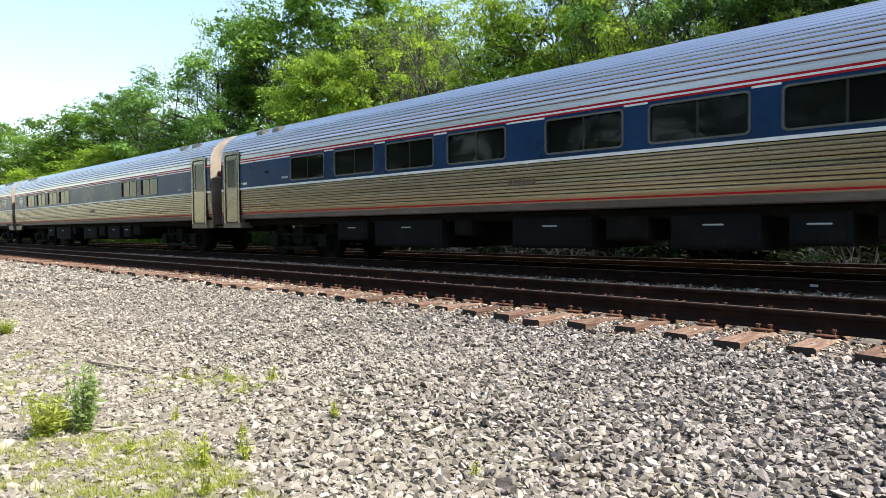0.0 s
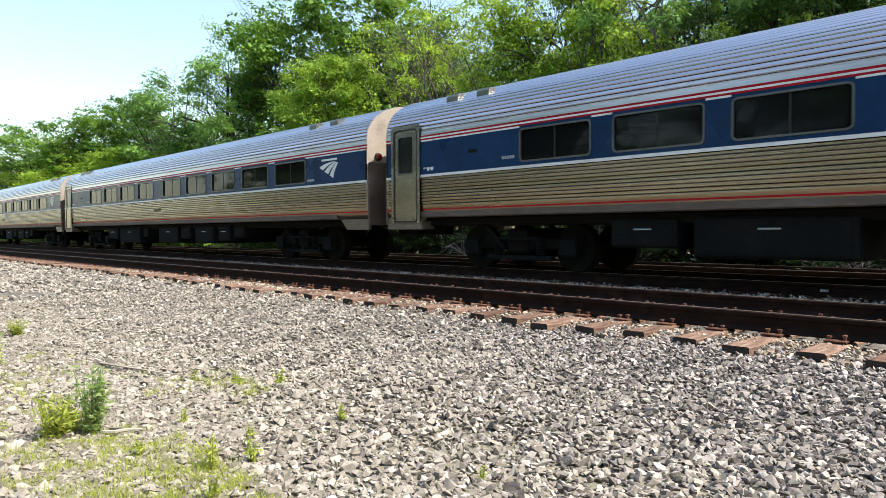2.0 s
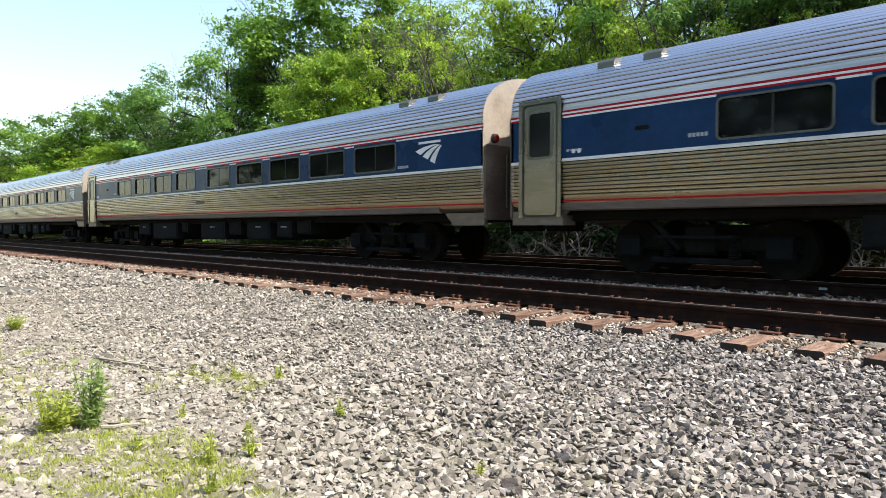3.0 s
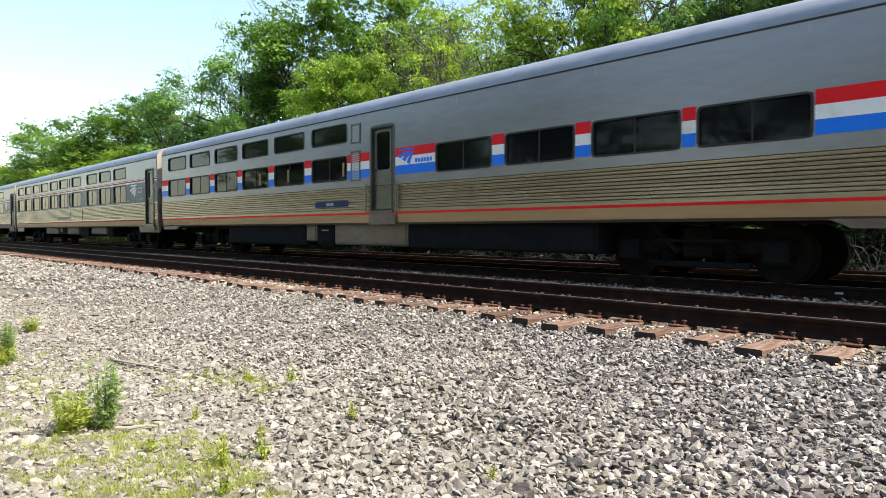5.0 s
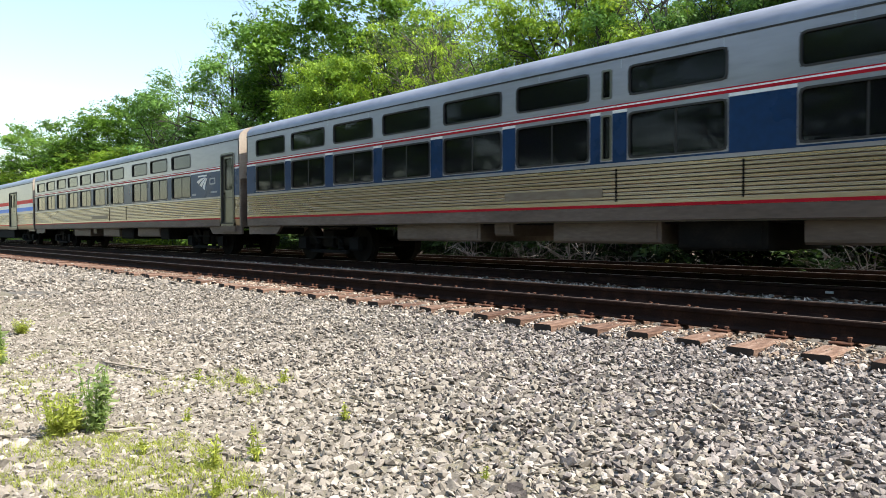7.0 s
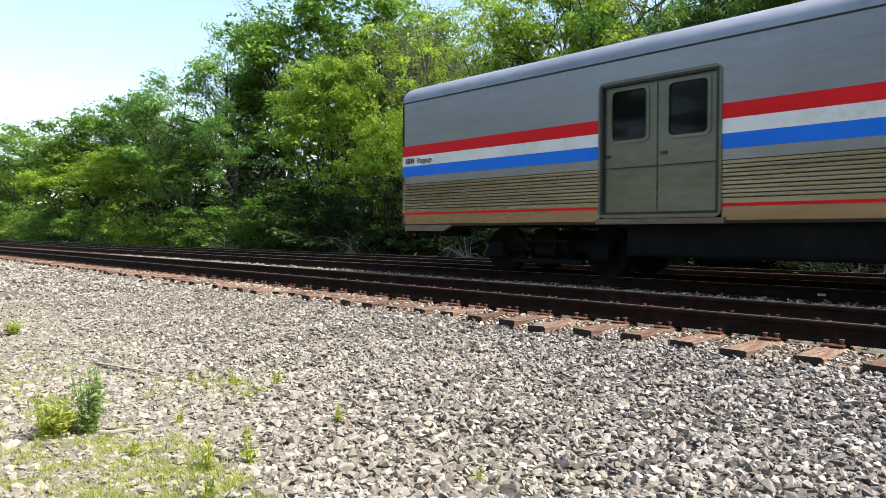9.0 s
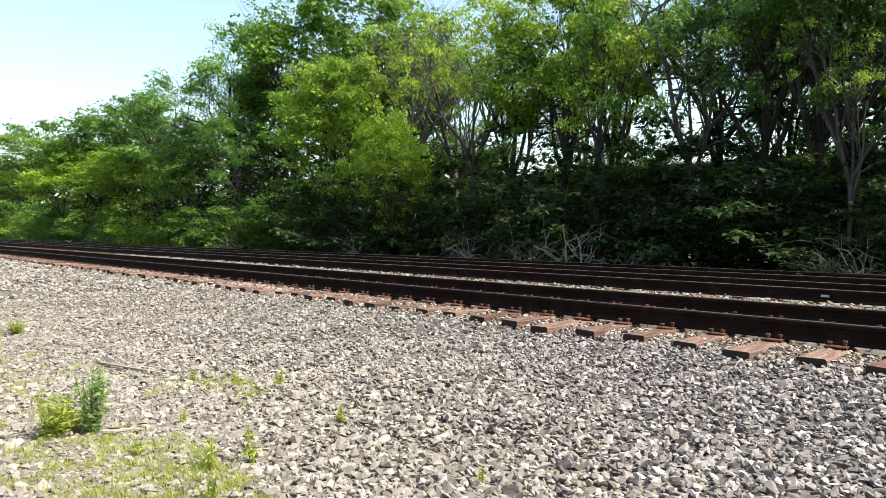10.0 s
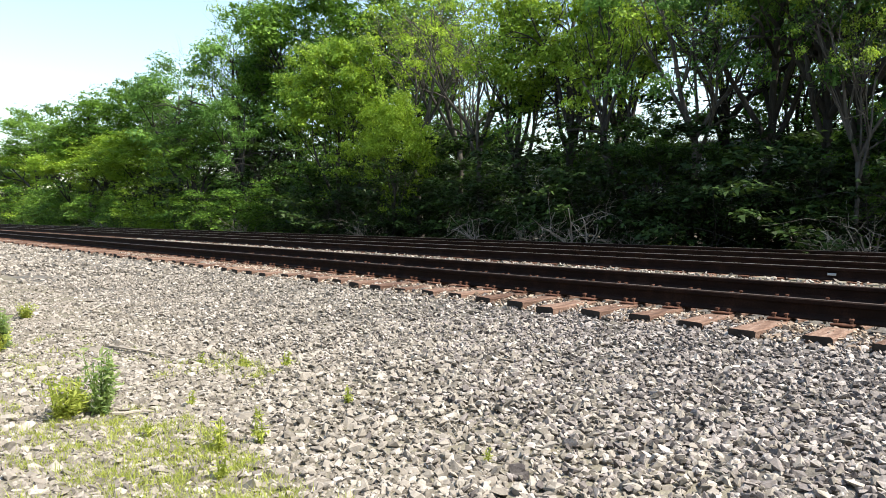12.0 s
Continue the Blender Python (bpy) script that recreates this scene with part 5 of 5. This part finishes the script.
def build_weeds():
    rng = np.random.default_rng(17)
    big = weed_plant("tall_weed", "bushy grey-green weed standing in the gravel", 91, 0.34, 0.13, WEED, 11, 520, 0.045)
    pale = weed_plant("pale_weed", "pale yellow-green feathery weed in the gravel", 92, 0.23, 0.24, GRASS, 22, 560, 0.04)
    sprig = weed_plant("weed_sprig", "small yellow-green sprig growing from gravel", 93, 0.15, 0.06, GRASS, 6, 60, 0.042)
    small = weed_plant("lineside_weed", "pale green weed beyond the rails", 94, 0.5, 0.6, GRASS, 18, 500, 0.09)

    def put(base, x, y, k, first):
        ob = base if first else copy_thing(base, Matrix.Identity(4))
        ob.matrix_basis = pose(x, y, float(ground_height(x, y)) - 0.01, 0, 0, rng.uniform(0, 360)) @ Matrix.Diagonal((k, k, k, 1))

    for i, (x, y, k) in enumerate(((-4.37, 1.27, 1.2), (-7.1, 1.28, 1.15))):
        put(big, x, y, k, i == 0)
    for i, (x, y, k) in enumerate(((-4.42, 1.08, 1.2), (-7.25, 1.2, 1.1), (-4.5, 1.2, 0.8), (-7.0, 1.18, 0.9), (-9.3, 1.9, 0.9))):
        put(pale, x, y, k, i == 0)
    for i, (x, y, k) in enumerate(((-3.24, 1.72, 1.0), (-3.51, 2.47, 0.8), (-4.56, 2.64, 0.9), (-3.3, 1.52, 1.1), (-3.75, 1.33, 0.7), (-4.2, 1.75, 0.7), (-5.2, 2.25, 0.8), (-5.0, 2.5, 0.7), (-2.95, 1.36, 0.8), (-3.6, 1.9, 0.6), (-4.8, 2.45, 0.6), (-2.2, 2.35, 0.5))):
        put(sprig, x, y, k, i == 0)
    for i, (px, y, k) in enumerate(((1185, 17.0, 0.85), (1170, 17.05, 0.7), (1200, 17.0, 0.6), (1640, 17.0, 0.8), (560, 17.3, 0.7), (330, 17.4, 0.9), (720, 17.2, 0.5))):
        put(small, spot(px, y), y, k, i == 0)
    # low grass tufts
    n = 15000
    c = np.array([(-3.6, 0.75, 0.55), (-2.9, 1.15, 0.35), (-4.6, 0.7, 0.8), (-3.3, 1.45, 0.3), (-6.0, 1.2, 0.8), (-2.5, 1.3, 0.22), (-3.9, 1.2, 0.35), (-5.0, 2.4, 0.3)])
    tuft = c[rng.integers(0, len(c), 420)]
    tc = tuft[:, :2] + rng.normal(size=(420, 2)) * tuft[:, 2:] * np.array([1.0, 0.5])
    p = tc[rng.integers(0, 420, n)] + rng.normal(size=(n, 2)) * 0.03
    z = ground_height(p[:, 0], p[:, 1])
    h = rng.uniform(0.02, 0.065, n)
    lean = rng.normal(size=(n, 2)) * 0.5 * h[:, None]
    a = rng.uniform(0, math.pi, n)
    w = np.stack([np.cos(a), np.sin(a), np.zeros(n)], -1) * 0.0022
    b = np.stack([p[:, 0], p[:, 1], z - 0.004], -1)
    t = b + np.stack([lean[:, 0], lean[:, 1], h], -1)
    v = np.stack([b - w, b + w, t], 1).reshape(-1, 3)
    tagged(new("grass", quads_mesh("grass", v, GRASS, 3)), "sparse short yellow-green grass in the gravel", "grass", kind="stuff")
    # fallen twigs
    for i, (x0, y0, x1, y1) in enumerate(((-9.15, 2.57, -9.62, 2.95), (-4.25, 1.3, -4.15, 1.5), (-6.4, 1.95, -5.6, 2.3))):
        t = thing("fallen_twig", "thin bleached twig lying on the gravel", "twig", group="fallen twigs")
        s = Shape()
        pts = [(x0 + (x1 - x0) * f + 0.02 * math.sin(f * 7), y0 + (y1 - y0) * f, float(ground_height(x0 + (x1 - x0) * f, y0 + (y1 - y0) * f)) + 0.03) for f in (0, 0.25, 0.5, 0.75, 1)]
        part("stem", s.tube(pts, [0.012, 0.012, 0.01, 0.008, 0.004], 6), DEADWOOD, t)


build_weeds()


# ---- a small pale plate on the web of the far track's rail ----
marker = thing("rail_marker", "small pale plate clipped to the rusted rail", "marker")
part("face", Shape().box(-3.40, -3.29, NEAR2 - 0.05, NEAR2 - 0.036, -0.115, -0.08, 0.004), PALE, marker)
part("clip", Shape().box(-3.37, -3.32, NEAR2 - 0.044, NEAR2 - 0.008, -0.1, -0.09), RAIL, marker)


def motions():
    """The whole train rolls past at an almost steady speed."""
    times = [0.0, 1 / 30, 2 / 30, 0.2, 0.5] + [k * 0.5 for k in range(2, 24)] + [11.8, 12 - 2 / 30, 12 - 1 / 30, 12.0]
    for k, car in CARS.items():
        walk(car, [(t, pose(TRAIN_X0 + SPEED * t - PITCH * k + float(np.interp(t, (0, 0.5, 1, 2.5, 3, 3.5, 4.5, 5.5, 6, 6.5), (-0.1, 0, 0.06, 0.05, 0.06, 0.05, 0, 0, 0.06, 0))), YC, 0)) for t in times])


motions()
